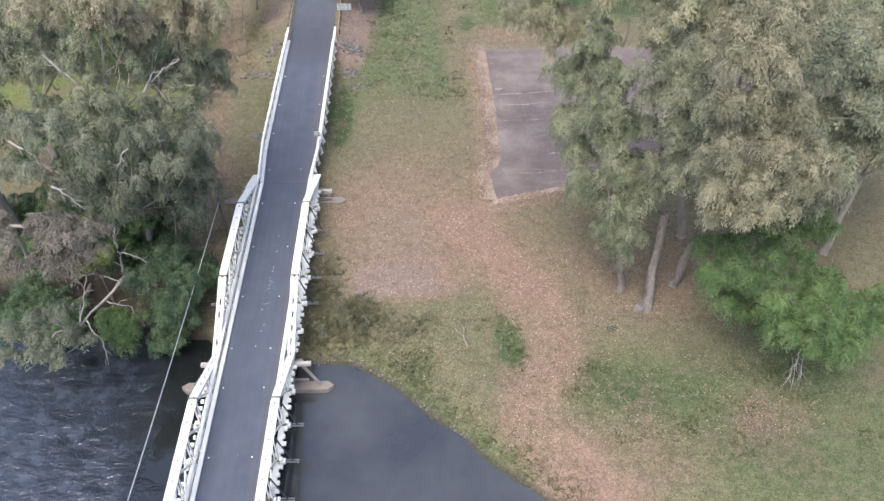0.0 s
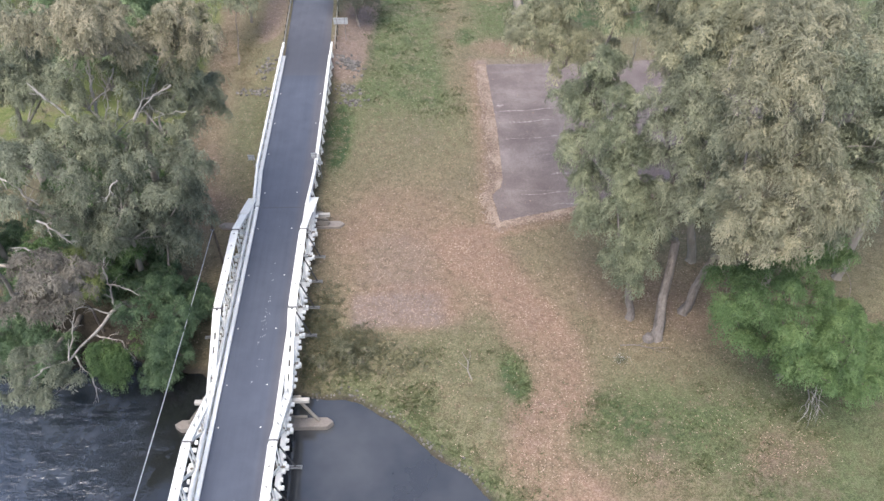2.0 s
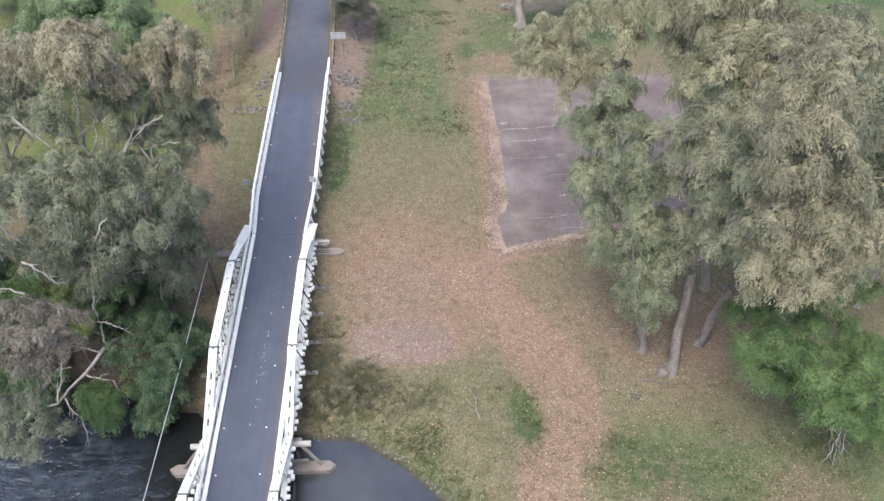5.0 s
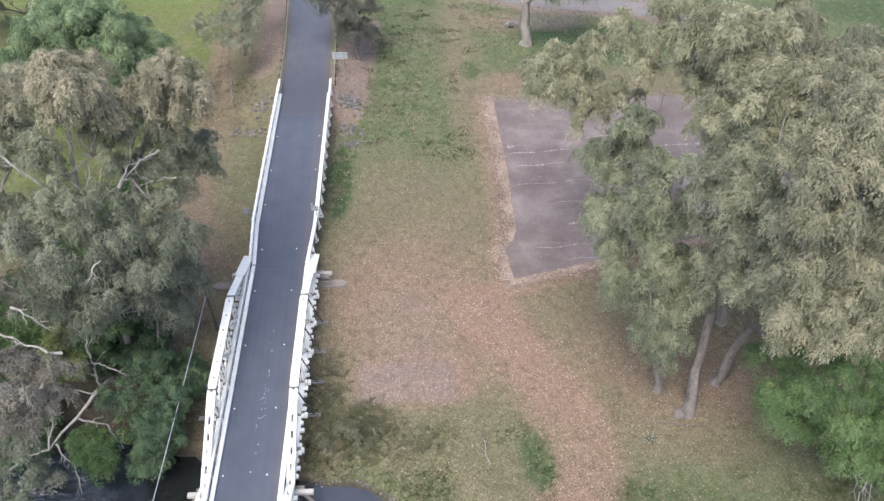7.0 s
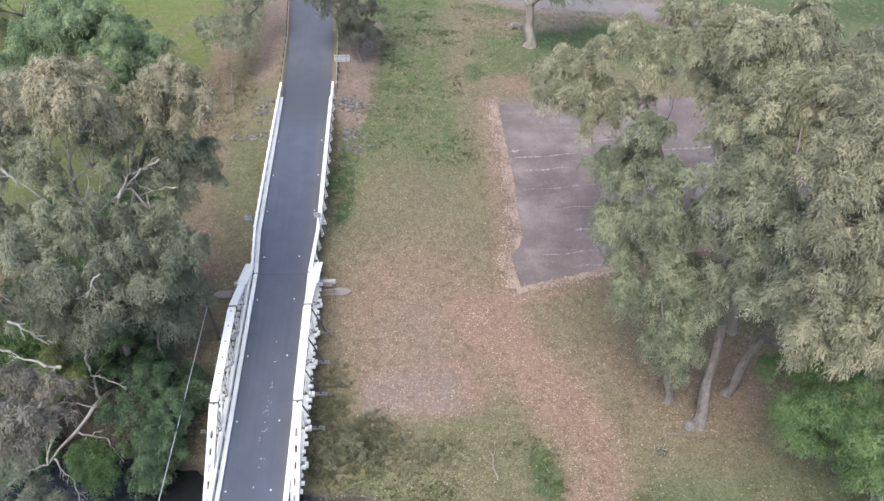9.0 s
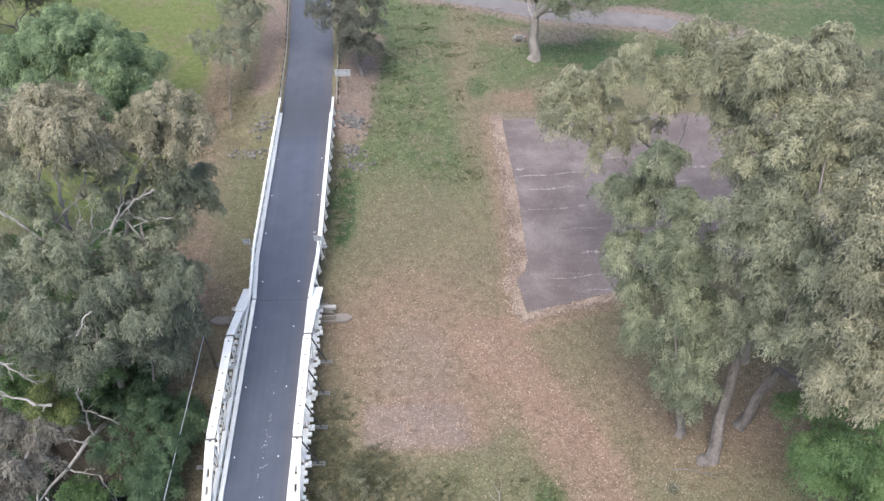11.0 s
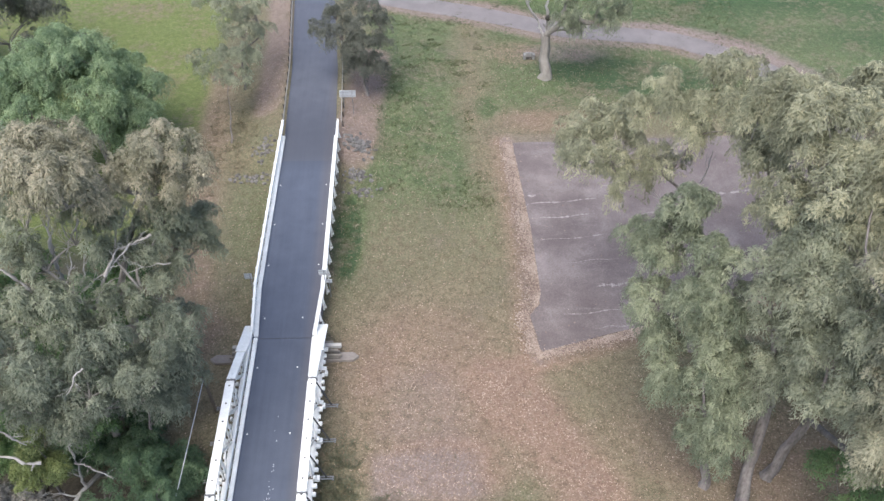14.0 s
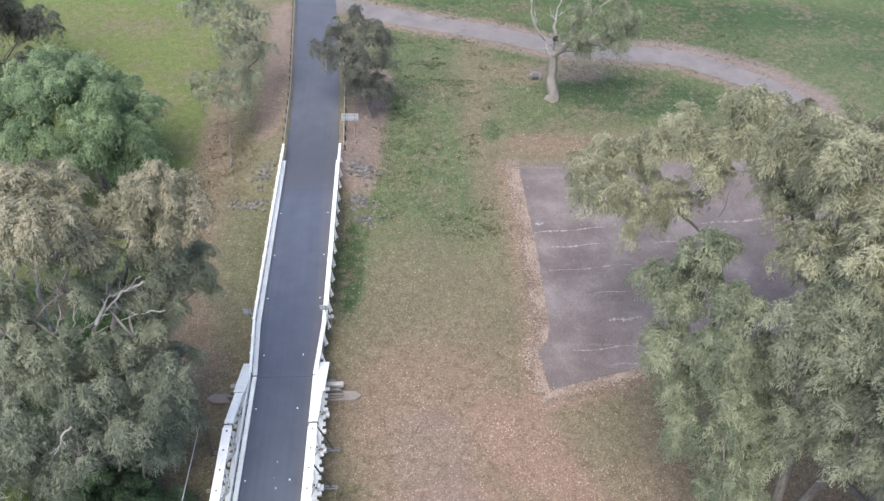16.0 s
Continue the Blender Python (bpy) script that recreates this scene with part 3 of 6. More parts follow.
dx, dy = np.gradient(cxp), np.gradient(cyp)
ln = np.hypot(dx, dy)
w5 = np.linspace(-2.05, 2.05, 5)
path = sheet("path", cxp[:, None] - dy[:, None] / ln[:, None] * w5, cyp[:, None] + dx[:, None] / ln[:, None] * w5, PATH,
             "pale gravel path curving across the lawn", "path", lambda x, y: height(x, y) + 0.045)

# ---- bridge ----
TX, CHORD_Z = 3.43, 5.5
SPANS = [(23.4, 48.3), (48.3, 73.2)]
bridge = thing("truss_bridge", (0, 48, DECK_Z), "white-painted timber truss bridge with a grey asphalt deck over a river", "bridge")
part("deck", box((-2.9, -24, DECK_Z - 0.16), (2.9, 73.4, DECK_Z), 0.02), ASPHALT, bridge, "worn grey asphalt deck")
part("deck", beam((0, 73.42, DECK_Z - 0.07), (0, 99.6, float(road_z(99.6)) - 0.07), 6.6, 0.16, 0.02), ASPHALT, bridge, "worn grey asphalt deck")
for s in (-1, 1):
    part("kerb", box((min(s * 2.52, s * 2.9), -24, DECK_Z + 0.003), (max(s * 2.52, s * 2.9), 73.4, DECK_Z + 0.22), 0.03), WHITE, bridge, "white-painted timber kerb")
    for k in range(8):
        y0 = -23.3 + k * 12.1
        part("handrail", box((s * 2.98 - 0.1, y0, DECK_Z + 0.95), (s * 2.98 + 0.1, y0 + 12.0, DECK_Z + 1.05), 0.02), WHITE, bridge, "white-painted timber rail")
        part("handrail", box((s * 2.98 - 0.05, y0, DECK_Z + 0.5), (s * 2.98 + 0.05, y0 + 12.0, DECK_Z + 0.66), 0.02), WHITE, bridge, "white-painted timber rail")
post_mesh = mesh_of("rail_post", box((-0.07, -0.07, -0.3), (0.07, 0.07, 1.0), 0.02))
for s in (-1, 1):
    for y in np.arange(-22.8, 73, 1.8):
        ob = part("rail_post", post_mesh, WHITE, None)
        ob.parent, ob.matrix_basis = bridge, pose(s * 2.985, y - 48, 0)
for y0, y1 in SPANS:
    pn = (y1 - y0) / 7
    for s in (-1, 1):
        x = s * TX
        a, b = y0 + 2 * pn, y1 - 2 * pn
        m1, m2 = a + 0.02, b - 0.02
        part("top_chord", box((x - 0.33, m1, CHORD_Z - 0.3), (x + 0.33, m2, CHORD_Z), 0.03), WHITE, bridge)
        part("chord_cap", box((x - 0.37, m1 + 0.3, CHORD_Z + 0.003), (x + 0.37, m2 - 0.3, CHORD_Z + 0.03), 0.008), WHITE, bridge, "white sheet-metal flashing")
        for q, r, e, ez in ((a, m1, y0 + 0.05, 2.25), (b, m2, y1 + (1.75 if y1 > 60 else -0.05), 2.0 if y1 > 60 else 2.25)):
            for g in (-0.225, 0.225):
                part("end_principal", beam((x + g, e, ez - 0.17), (x + g, q, CHORD_Z - 0.17), 0.26, 0.34, 0.03), WHITE, bridge)
            for k in range(6):
                u = 0.08 + 0.17 * k
                p = Vector((x, e, ez - 0.15)).lerp(Vector((x, q, CHORD_Z - 0.15)), u)
                part("packing_block", box((p.x - 0.085, p.y - 0.36, p.z - 0.14), (p.x + 0.085, p.y + 0.36, p.z + 0.15), 0.02), WHITE, bridge)
            lo, hi = Vector((x, e, ez)), Vector((x, q, CHORD_Z))
            if y1 > 60 and q == b:
                part("end_plank", beam(lo + Vector((0, 0, 0.06)), lo.lerp(hi, 0.5) + Vector((0, 0, 0.06)), 0.98, 0.1, 0.02), WHITE, bridge)
            part("end_plank", beam(lo.lerp(hi, 0.51 if y1 > 60 and q == b else 0.74), lo.lerp(hi, 0.97), 0.72, 0.06, 0.015), WHITE, bridge)
        part("bottom_chord", box((x - 0.24, y0 + 0.05, DECK_Z - 0.75), (x + 0.24, y1 - 0.05, DECK_Z - 0.4), 0.03), WHITE, bridge)
        for k in range(1, 7):
            y = y0 + k * pn
            top = CHORD_Z - 0.32 if a <= y <= b else DECK_Z + 1.0
            for g in (-0.14, 0.14):
                part("web_post", beam((x + g, y, DECK_Z - 0.5), (x + g, y, top), 0.1, 0.22, 0.015), WHITE, bridge)
            part("bearing_block", box((min(x + s * 0.26, x + s * 0.74), y - 0.22, DECK_Z - 0.75), (max(x + s * 0.26, x + s * 0.74), y + 0.22, DECK_Z - 0.4), 0.03), WHITE, bridge)
        for k in range(1, 6):
            ya, yb = y0 + k * pn, y0 + (k + 1) * pn
            lo, hi = (ya, yb) if k < 3 else (yb, ya)
            if k == 3:
                part("diagonal", beam((x, ya, DECK_Z - 0.4), (x, yb, CHORD_Z - 0.3), 0.12, 0.18, 0.015), WHITE, bridge)
            part("diagonal", beam((x, lo, DECK_Z - 0.4), (x, hi, CHORD_Z - 0.3), 0.16, 0.2, 0.015), WHITE, bridge)
        for y in (a, b):
            part("steel_strap", box((x - 0.42, y - 0.07, CHORD_Z - 0.36), (x + 0.42, y + 0.07, CHORD_Z + 0.045), 0.01), STRAP, bridge, "grey steel strap")
        for y in np.arange(a + 1.2, b - 0.5, 1.77):
            part("bolt_plate", box((x - 0.07, y - 0.07, CHORD_Z + 0.031), (x + 0.07, y + 0.07, CHORD_Z + 0.05), 0.01), DARK, bridge, "dark bolt plate")
        for k, y in enumerate(np.arange(y0 + 0.9, y1 - 0.5, 0.74)):
            e = s * (3.98 + 0.1 * math.sin(k * 2.3))
            part("deck_end", box((min(s * 3.68, e), y - 0.17, DECK_Z - 0.36), (max(s * 3.68, e), y + 0.17, DECK_Z - 0.1), 0.03), WHITE, bridge)
        for k in range(2, 6):
            y = y0 + k * pn
            part("sway_brace", beam((s * 4.75, y, DECK_Z - 0.45), (x + s * 0.2, y, CHORD_Z - 0.35), 0.1, 0.1, 0.008), BRACE, bridge, "dark steel brace")
    for k in range(1, 7):
        y = y0 + k * pn
        part("cross_beam", box((-3.9, y - 0.17, DECK_Z - 0.62), (3.9, y + 0.17, DECK_Z - 0.24), 0.02), TIMBER, bridge, "weathered grey timber")
        if 2 <= k <= 5:
            for s in (-1, 1):
                for g in (-0.11, 0.11):
                    part("outrigger", box((min(s * 3.91, s * 5.3), y + g - 0.04, DECK_Z - 0.6), (max(s * 3.91, s * 5.3), y + g + 0.04, DECK_Z - 0.48), 0.008), STEEL, bridge, "pale steel outrigger")
                part("outrigger_end", box((s * 5.22 - 0.06, y - 0.19, DECK_Z - 0.64), (s * 5.22 + 0.06, y + 0.19, DECK_Z - 0.605), 0.006), STEEL, bridge)
for x in np.linspace(-2.2, 2.2, 5):
    part("stringer", box((x - 0.14, -24, DECK_Z - 0.24), (x + 0.14, 99.3, DECK_Z - 0.161), 0.0), DARK, bridge, "dark timber")
# bird droppings and spilt paint on the deck
for k in range(38):
    y = float(rng.normal(56.5, 2.2)) if k % 3 else float(rng.normal(60, 8))
    x = float(rng.normal(0.3, 0.2))
    q = float(rng.uniform(0.012, 0.05))
    bm = bmesh.new()
    bmesh.ops.create_circle(bm, cap_ends=True, segments=8, radius=q)
    for w in bm.verts:
        w.co.x *= float(rng.uniform(0.5, 1.3))
        w.co.y *= float(rng.uniform(0.7, 2.6))
    bmesh.ops.translate(bm, vec=(x, y, DECK_Z + 0.004), verts=bm.verts)
    ext = bmesh.ops.extrude_face_region(bm, geom=bm.faces[:])
    bmesh.ops.translate(bm, vec=(0, 0, 0.004), verts=[g for g in ext["geom"] if isinstance(g, bmesh.types.BMVert)])
    part("paint_spot", bm, SIGNBACK, bridge, "white spot on the asphalt")
part("deck_joint", box((-2.3, 73.385, DECK_Z + 0.002), (2.3, 73.435, DECK_Z + 0.01), 0.002), BRACE, bridge, "dark joint")

# piers
def short_pier(y, base):
    p = thing("timber_pier", (0, y, base), "low timber trestle under the approach span", "bridge pier", "piers of the bridge")
    for x in (-2.4, -0.8, 0.8, 2.4):
        part("pile", tube("pile", [(x, y, base - 0.6), (x, y, base + 1), (x, y, DECK_Z - 0.6)], (0.18, 0.18, 0.17), 10), TIMBER, p)
    part("cap", box((-3.3, y - 0.17, DECK_Z - 0.6), (3.3, y + 0.17, DECK_Z - 0.25), 0.02), TIMBER, p)


def pier(y, base, label, tip=7.4, stacked=False):
    """A trestle: sill with pointed ends, piles, raking piles, walings and a pair of caps."""
    p = thing("timber_pier", (0, y, base), label, "bridge pier", "piers of the bridge")
    bm = bmesh.new()
    outline = [(-7.2, 0), (-6.6, 0.5), (tip - 0.6, 0.5), (tip, 0), (tip - 0.6, -0.5), (-6.6, -0.5)]
    lower = [bm.verts.new((a, y - 0.9 + b, base - 1.5)) for a, b in outline]
    upper = [bm.verts.new((a, y - 0.9 + b, base + 0.42)) for a, b in outline]
    bm.faces.new(lower[::-1])
    bm.faces.new(upper)
    for k in range(6):
        bm.faces.new((lower[k], lower[(k + 1) % 6], upper[(k + 1) % 6], upper[k]))
    bmesh.ops.bevel(bm, geom=bm.edges[:], offset=0.05, segments=1, affect="EDGES")
    part("sill", bm, SOLE, p, "pale grey-brown sill with pointed ends")
    for x in (-3.4, -1.2, 1.2, 3.4):
        part("pile", tube("pile", [(x, y - 0.9, base + 0.3), (x, y - 0.45, (base + DECK_Z) / 2), (x, y, DECK_Z - 1.0)], (0.2, 0.19, 0.18), 12), TIMBER, p)
    for s in (-1, 1):
        if not stacked:
            part("raking_pile", beam((s * 5.9, y - 0.8, base + 0.42), (s * 4.2, y - 0.1, DECK_Z - 1.1), 0.24, 0.24), TIMBER, p)
            continue
        for k in range(5):
            z = base + 0.43 + 0.25 * k
            if z < DECK_Z - 1.35:
                e = 5.1 + 0.14 * ((k * 7) % 3)
                part("packing_timber", box((min(s * 3.7, s * e), y - 1.25 + 0.06 * (k % 2), z), (max(s * 3.7, s * e), y - 1.0, z + 0.23), 0.025), TIMBER, p)
                part("packing_timber", box((min(s * 3.6, s * (e - 0.2)), y - 0.8, z), (max(s * 3.6, s * (e - 0.2)), y - 0.55, z + 0.23), 0.025), TIMBER, p)
    part("cap", box((-5.0, y - 0.42, DECK_Z - 1.15), (5.2, y - 0.02, DECK_Z - 0.78), 0.03), CAPWOOD, p)
    part("cap", box((-4.4, y + 0.1, DECK_Z - 1.3), (4.4, y + 0.4, DECK_Z - 0.95), 0.03), TIMBER, p)
    part("waling", box((-4.9, y - 0.95, base + 1.1), (4.9, y - 0.78, base + 1.35), 0.02), TIMBER, p)
    for s in (-1, 1):
        part("corbel", box((s * TX - 0.2, y - 1.3, DECK_Z - 0.77), (s * TX + 0.2, y + 1.3, DECK_Z - 0.751 + 0.01), 0.005), WHITE, p)
    return p


pier(48.4, -1.75, "weathered timber trestle pier standing in the river", 7.2)
pier(73.4, -0.1, "weathered timber trestle pier standing on dry grass", 6.85, True)
pier(23.4, -1.75, "weathered timber trestle pier standing in the river", 7.2)
short_pier(82.0, -0.1)
short_pier(90.6, -0.1)

# approach rails
RAIL = [(73.5, 2.85), (80.0, 3.28), (92.0, 3.25), (106.2, 3.2)]


OFF = 0.1


def rail_x(y):
    return float(np.interp(y, [r[0] for r in RAIL], [r[1] for r in RAIL]))


for s, name in ((-1, "bridge_railing"), (1, "bridge_railing")):
    rl = thing("bridge_railing", (s * 3, 89, DECK_Z), "white-painted timber railing of the approach span", "railing", "railings of the approach")
    for (ya, xa), (yb, xb) in zip(RAIL, RAIL[1:]):
        for z, w, h in ((1.12, 0.26, 0.1), (0.68, 0.18, 0.2)):
            za, zb = float(road_z(ya)) + z, float(road_z(yb)) + z
            part("rail", beam((s * (xa + OFF), ya, za), (s * (xb + OFF), yb - 0.005, zb), w, h, 0.02), WHITE, rl)
    part("kerb", beam((s * 3.12, 79.6, float(road_z(79.6)) + 0.11), (s * 3.12, 104.2, float(road_z(104.2)) + 0.11), 0.42, 0.2, 0.03), WHITE, rl)
    part("kerb", beam((s * 2.72, 73.6, DECK_Z + 0.11), (s * 3.12, 79.595, float(road_z(79.6)) + 0.11), 0.42, 0.2, 0.03), WHITE, rl)
    for y in np.arange(75.4, 106.1, 2.05):
        x = s * (rail_x(y) + 0.12 + OFF)
        z = float(road_z(y))
        post = part("post", box((x - 0.08, y - 0.08, z - 0.7), (x + 0.08, y + 0.08, z + 1.18), 0.02), WHITE, rl)
        part("post_brace", beam((x + s * 0.22, y, z - 0.3), (x + s * 0.04, y, z + 0.75), 0.08, 0.08, 0.01), WHITE, post)
        part("post_bearer", box((min(x + s * 0.083, x + s * 0.27), y - 0.08, z - 0.42), (max(x + s * 0.083, x + s * 0.27), y + 0.08, z - 0.26), 0.015), WHITE, post)

# abutment
ab = thing("abutment", (0, 99.5, 0), "timber abutment wall under the end of the deck", "abutment")
for z in np.arange(-0.6, DECK_Z - 0.3, 0.32):
    part("plank", box((-3.5, 99.35, z), (3.5, 99.55, z + 0.3), 0.015), TIMBER, ab)
for x in (-3.2, 0, 3.2):
    part("post", box((x - 0.15, 99.05, -0.8), (x + 0.15, 99.345, DECK_Z - 0.2), 0.02), TIMBER, ab)
for s in (-1, 1):
    wing = thing("wing_wall", (s * 5.4, 106.6, 0.6), "pale timber log holding back the bank", "retaining log", "retaining logs")
    part("log", beam((s * 3.6, 105.7, 1.75), (s * 6.6, 105.9, 1.25), 0.2, 0.18, 0.03), CAPWOOD, wing)
    for x in (4.3, 6.7):
        part("stake", box((s * x - 0.06, 105.9, -0.2), (s * x + 0.06, 106.02, 1.6 - (x - 4.3) * 0.3), 0.015), TIMBER, wing)


def rock(name, at, r, seed):
    g = np.random.default_rng(seed)
    bm = bmesh.new()
    bmesh.ops.create_icosphere(bm, subdivisions=1, radius=r)
    for v in bm.verts:
        v.co *= float(g.uniform(0.7, 1.2))
        v.co.z *= 0.65
    me = mesh_of(name, bm)
    me.materials.append(STONE)
    ob = new(name, me)
    ob.matrix_basis = pose(*at, 0, 0, float(g.uniform(0, 360)))
    return ob


g0 = np.random.default_rng(31)
for n_stones, cx1, cy1, wx1, wy1 in ((120, 5.7, 103.7, 0.95, 0.6), (60, 5.5, 99.8, 0.7, 0.6), (30, 6.2, 96.8, 0.8, 0.4), (45, -5.4, 103.2, 0.6, 0.7), (45, -6.6, 99.6, 1.1, 0.45)):
    for k in range(n_stones):
        x, y, r = float(g0.normal(cx1, wx1)), float(g0.normal(cy1, wy1)), float(g0.uniform(0.13, 0.32))
        if abs(x) > 4.0:
            z = float(height(np.array(x), np.array(y))) + r * 0.2
            tagged(rock("riprap_stone", (x, y, z), r, int(1000 + 7 * k + 13 * n_stones)), "grey broken stone on the abutment bank", "stone", "riprap stones")
for k in range(110):
    x = float(g0.uniform(4.5, 21))
    y = float(shore(np.array(x))) + float(abs(g0.normal(0, 0.5))) + 0.1
    r = float(g0.uniform(0.06, 0.16))
    tagged(rock("shore_stone", (x, y, float(height(np.array(x), np.array(y))) + r * 0.2), r, 300 + k), "small grey stone at the water's edge", "stone", "shore stones")

# raised road markers in pairs along both sides
marker_bm = box((-0.06, -0.06, 0), (0.06, 0.06, 0.025), 0.012)
bmesh.ops.bevel(marker_bm, geom=marker_bm.edges[:], offset=0.006, segments=1, affect="EDGES")
marker_mesh = mesh_of("road_marker", marker_bm)
marker_mesh.materials.append(REFLECTOR)
first = None
for y in (30.6, 37.7, 44.8, 49.3, 55.9, 63.0, 70.0, 75.9, 82.9, 88.9, 95.3):
    for s in (-1, 1):
        m = pose((s * 1.8 - 0.37) if y < 78 else (s * 2.55 - 0.06), y, float(road_z(y)) + (0.004 if y < 73.4 else 0.012))
        if first is None:
            first = new("road_marker", marker_mesh)
            first.matrix_basis = m
            tagged(first, "small white raised road marker on the asphalt", "road marker", "road markers on the deck")
        else:
            copy_thing(first, m)


def back_sign(at, w, h, posts, label, mat, tilt=0.0):
    """A sheet-metal sign seen from behind, with stiffeners, on round posts."""
    x, y, z = at
    g = height(np.array(x), np.array(y))
    foot = DECK_Z - 0.3 if abs(x) < 4 and y < 100 else float(g) - 0.3
    sg = thing("road_sign", (x, y, foot), label, "road sign")
    part("sign_panel", box((x - w / 2, y - 0.02, z - h / 2), (x + w / 2, y + 0.0, z + h / 2), 0.006), mat, sg)
    for dz in (-0.28, 0.28):
        part("stiffener", box((x - w / 2 + 0.03, y - 0.06, z + dz * h - 0.02), (x + w / 2 - 0.03, y - 0.021, z + dz * h + 0.02), 0.004), STEEL, sg)
    for dx in posts:
        part("sign_post", tube("sign_post", [(x + dx, y - 0.1, foot), (x + dx, y - 0.1, (foot + z) / 2), (x + dx, y - 0.1, z + h / 2 + 0.03)], (0.035,) * 3, 10), STEEL, sg)


back_sign((-3.75, 79.0, 4.7), 0.75, 0.75, (0.2,), "grey back of a small sign beside the railing", SIGNBACK)
back_sign((3.3, 79.5, 4.5), 0.75, 0.7, (0.15,), "grey back of a small sign beside the railing", SIGNBACK)
back_sign((3.95, 78.9, 3.9), 0.55, 0.5, (0.0,), "small grey back of a second sign beside the railing", SIGNBACK)
back_sign((4.4, 109.8, 4.8), 2.0, 1.0, (-0.55, 0.55), "wide pale metal sign seen from behind on two posts", SIGNBACK)


# guard rails
def guard_rail(side, y0, y1):
    ys = np.arange(y0, y1, 2.0)
    g = thing("guard_rail", (float(road_x(y0)) + side * 3.7, y0, float(road_z(y0))), "galvanised steel guard rail on short dark posts", "guard rail", "guard rails")
    off = 3.75 if side > 0 else 3.35
    prof = [(-0.16, 0.0), (-0.11, 0.05), (-0.05, 0.05), (0.0, 0.0), (0.05, 0.05), (0.11, 0.05), (0.16, 0.0)]
    v, f = [], []
    for y in ys:
        for dz, dx in prof:
            v.append((float(road_x(y)) + side * (off - dx), y, float(road_z(y)) + 0.6 + dz))
    k = len(prof)
    for i in range(len(ys) - 1):
        for j in range(k - 1):
            f.append((i * k + j, i * k + j + 1, (i + 1) * k + j + 1, (i + 1) * k + j))
    ob = part("rail", from_arrays("rail", v, f), RAILSTEEL, g)
    s = ob.modifiers.new("thickness", "SOLIDIFY")
    s.thickness = 0.05
    for y in ys:
        x = float(road_x(y)) + side * (off + 0.16)
        z = float(road_z(y))
        part("post", box((x - 0.06, y - 0.06, z - 0.5), (x + 0.06, y + 0.06, z + 0.68), 0.01), DARK, g, "dark post")


guard_rail(-1, 106.3, 153)
guard_rail(1, 106.5, 129)

# pole and wire
pole = thing("utility_pole", (-5.75, 66.8, 0), "thin grey timber pole beside the bridge", "utility pole")
part("pole_shaft", tube("pole_shaft", [(-5.7, 66.8, -0.6), (-5.76, 66.7, 2.5), (-5.82, 66.6, 5), (-5.86, 66.5, 6.95)], (0.15, 0.14, 0.12, 0.1), 10), POLEWOOD, pole)
part("bracket", box((-6.05, 66.42, 5.1), (-5.65, 66.58, 5.2), 0.01), STEEL, pole)
wp = np.linspace(0, 1, 40)
wire = part("overhead_wire", tube("overhead_wire", np.stack([-5.82 - 2.7 * wp, 66.4 - 76 * wp, 5.15 - 4.2 * wp * (1 - wp)], -1), np.full(40, 0.036), 6), SIGNBACK, None)
tagged(wire, "thin pale overhead wire running from the pole across the river", "cable")


# ---- trees ----
def limb(p, q, r0, r1, sag, sides=7, n=7):
    p, q = np.array(p, float), np.array(q, float)
    t = np.linspace(0, 1, n)[:, None]
    side = rng.normal(size=3) * np.linalg.norm(q - p) * 0.07
    pts = p + (q - p) * t + np.sin(t * np.pi) * (np.array([0, 0, sag]) + side)
    return tube_arrays(pts, r0 + (r1 - r0) * t[:, 0], sides)


def forked(p, q, r, depth=2, sides=6):
    """A limb with smaller crooked limbs forking off along it."""
    p, q = np.array(p, float), np.array(q, float)
    d = q - p
    n = 9
    t = np.linspace(0, 1, n)[:, None]
    kink = np.cumsum(rng.normal(size=(n, 3)), 0) * np.linalg.norm(d) * 0.028
    kink -= kink[-1] * t
    pts = p + d * t + kink * np.minimum(1, t * 4)
    out = [tube_arrays(pts, r * (1 - 0.7 * t[:, 0]), sides)]
    if depth > 0:
        for s in rng.uniform(0.3, 0.9, 3):
            i = int(s * (n - 1))
            e = d / np.linalg.norm(d) + rng.normal(size=3) * 0.6
            e = e / np.linalg.norm(e) * np.linalg.norm(d) * rng.uniform(0.3, 0.55)
            out += forked(pts[i], pts[i] + e, r * (1 - 0.7 * s) * 0.6, depth - 1, 5)
    return out


CLEAR = []


def leafless(p):
    """True where dead limbs keep the foliage away, on them and on their open side."""
    gone = np.zeros(len(p), bool)
    for a, b, w in CLEAR:
        a, b = np.array(a, float), np.array(b, float)
        t = np.clip(((p - a) @ (b - a)) / ((b - a) @ (b - a)), 0, 1)
        q = a + t[:, None] * (b - a)
        for k in range(5):
            gone |= np.linalg.norm(p - (q + np.array([0.3, -0.65, 0.7]) * 1.1 * k), axis=1) < w
    return gone


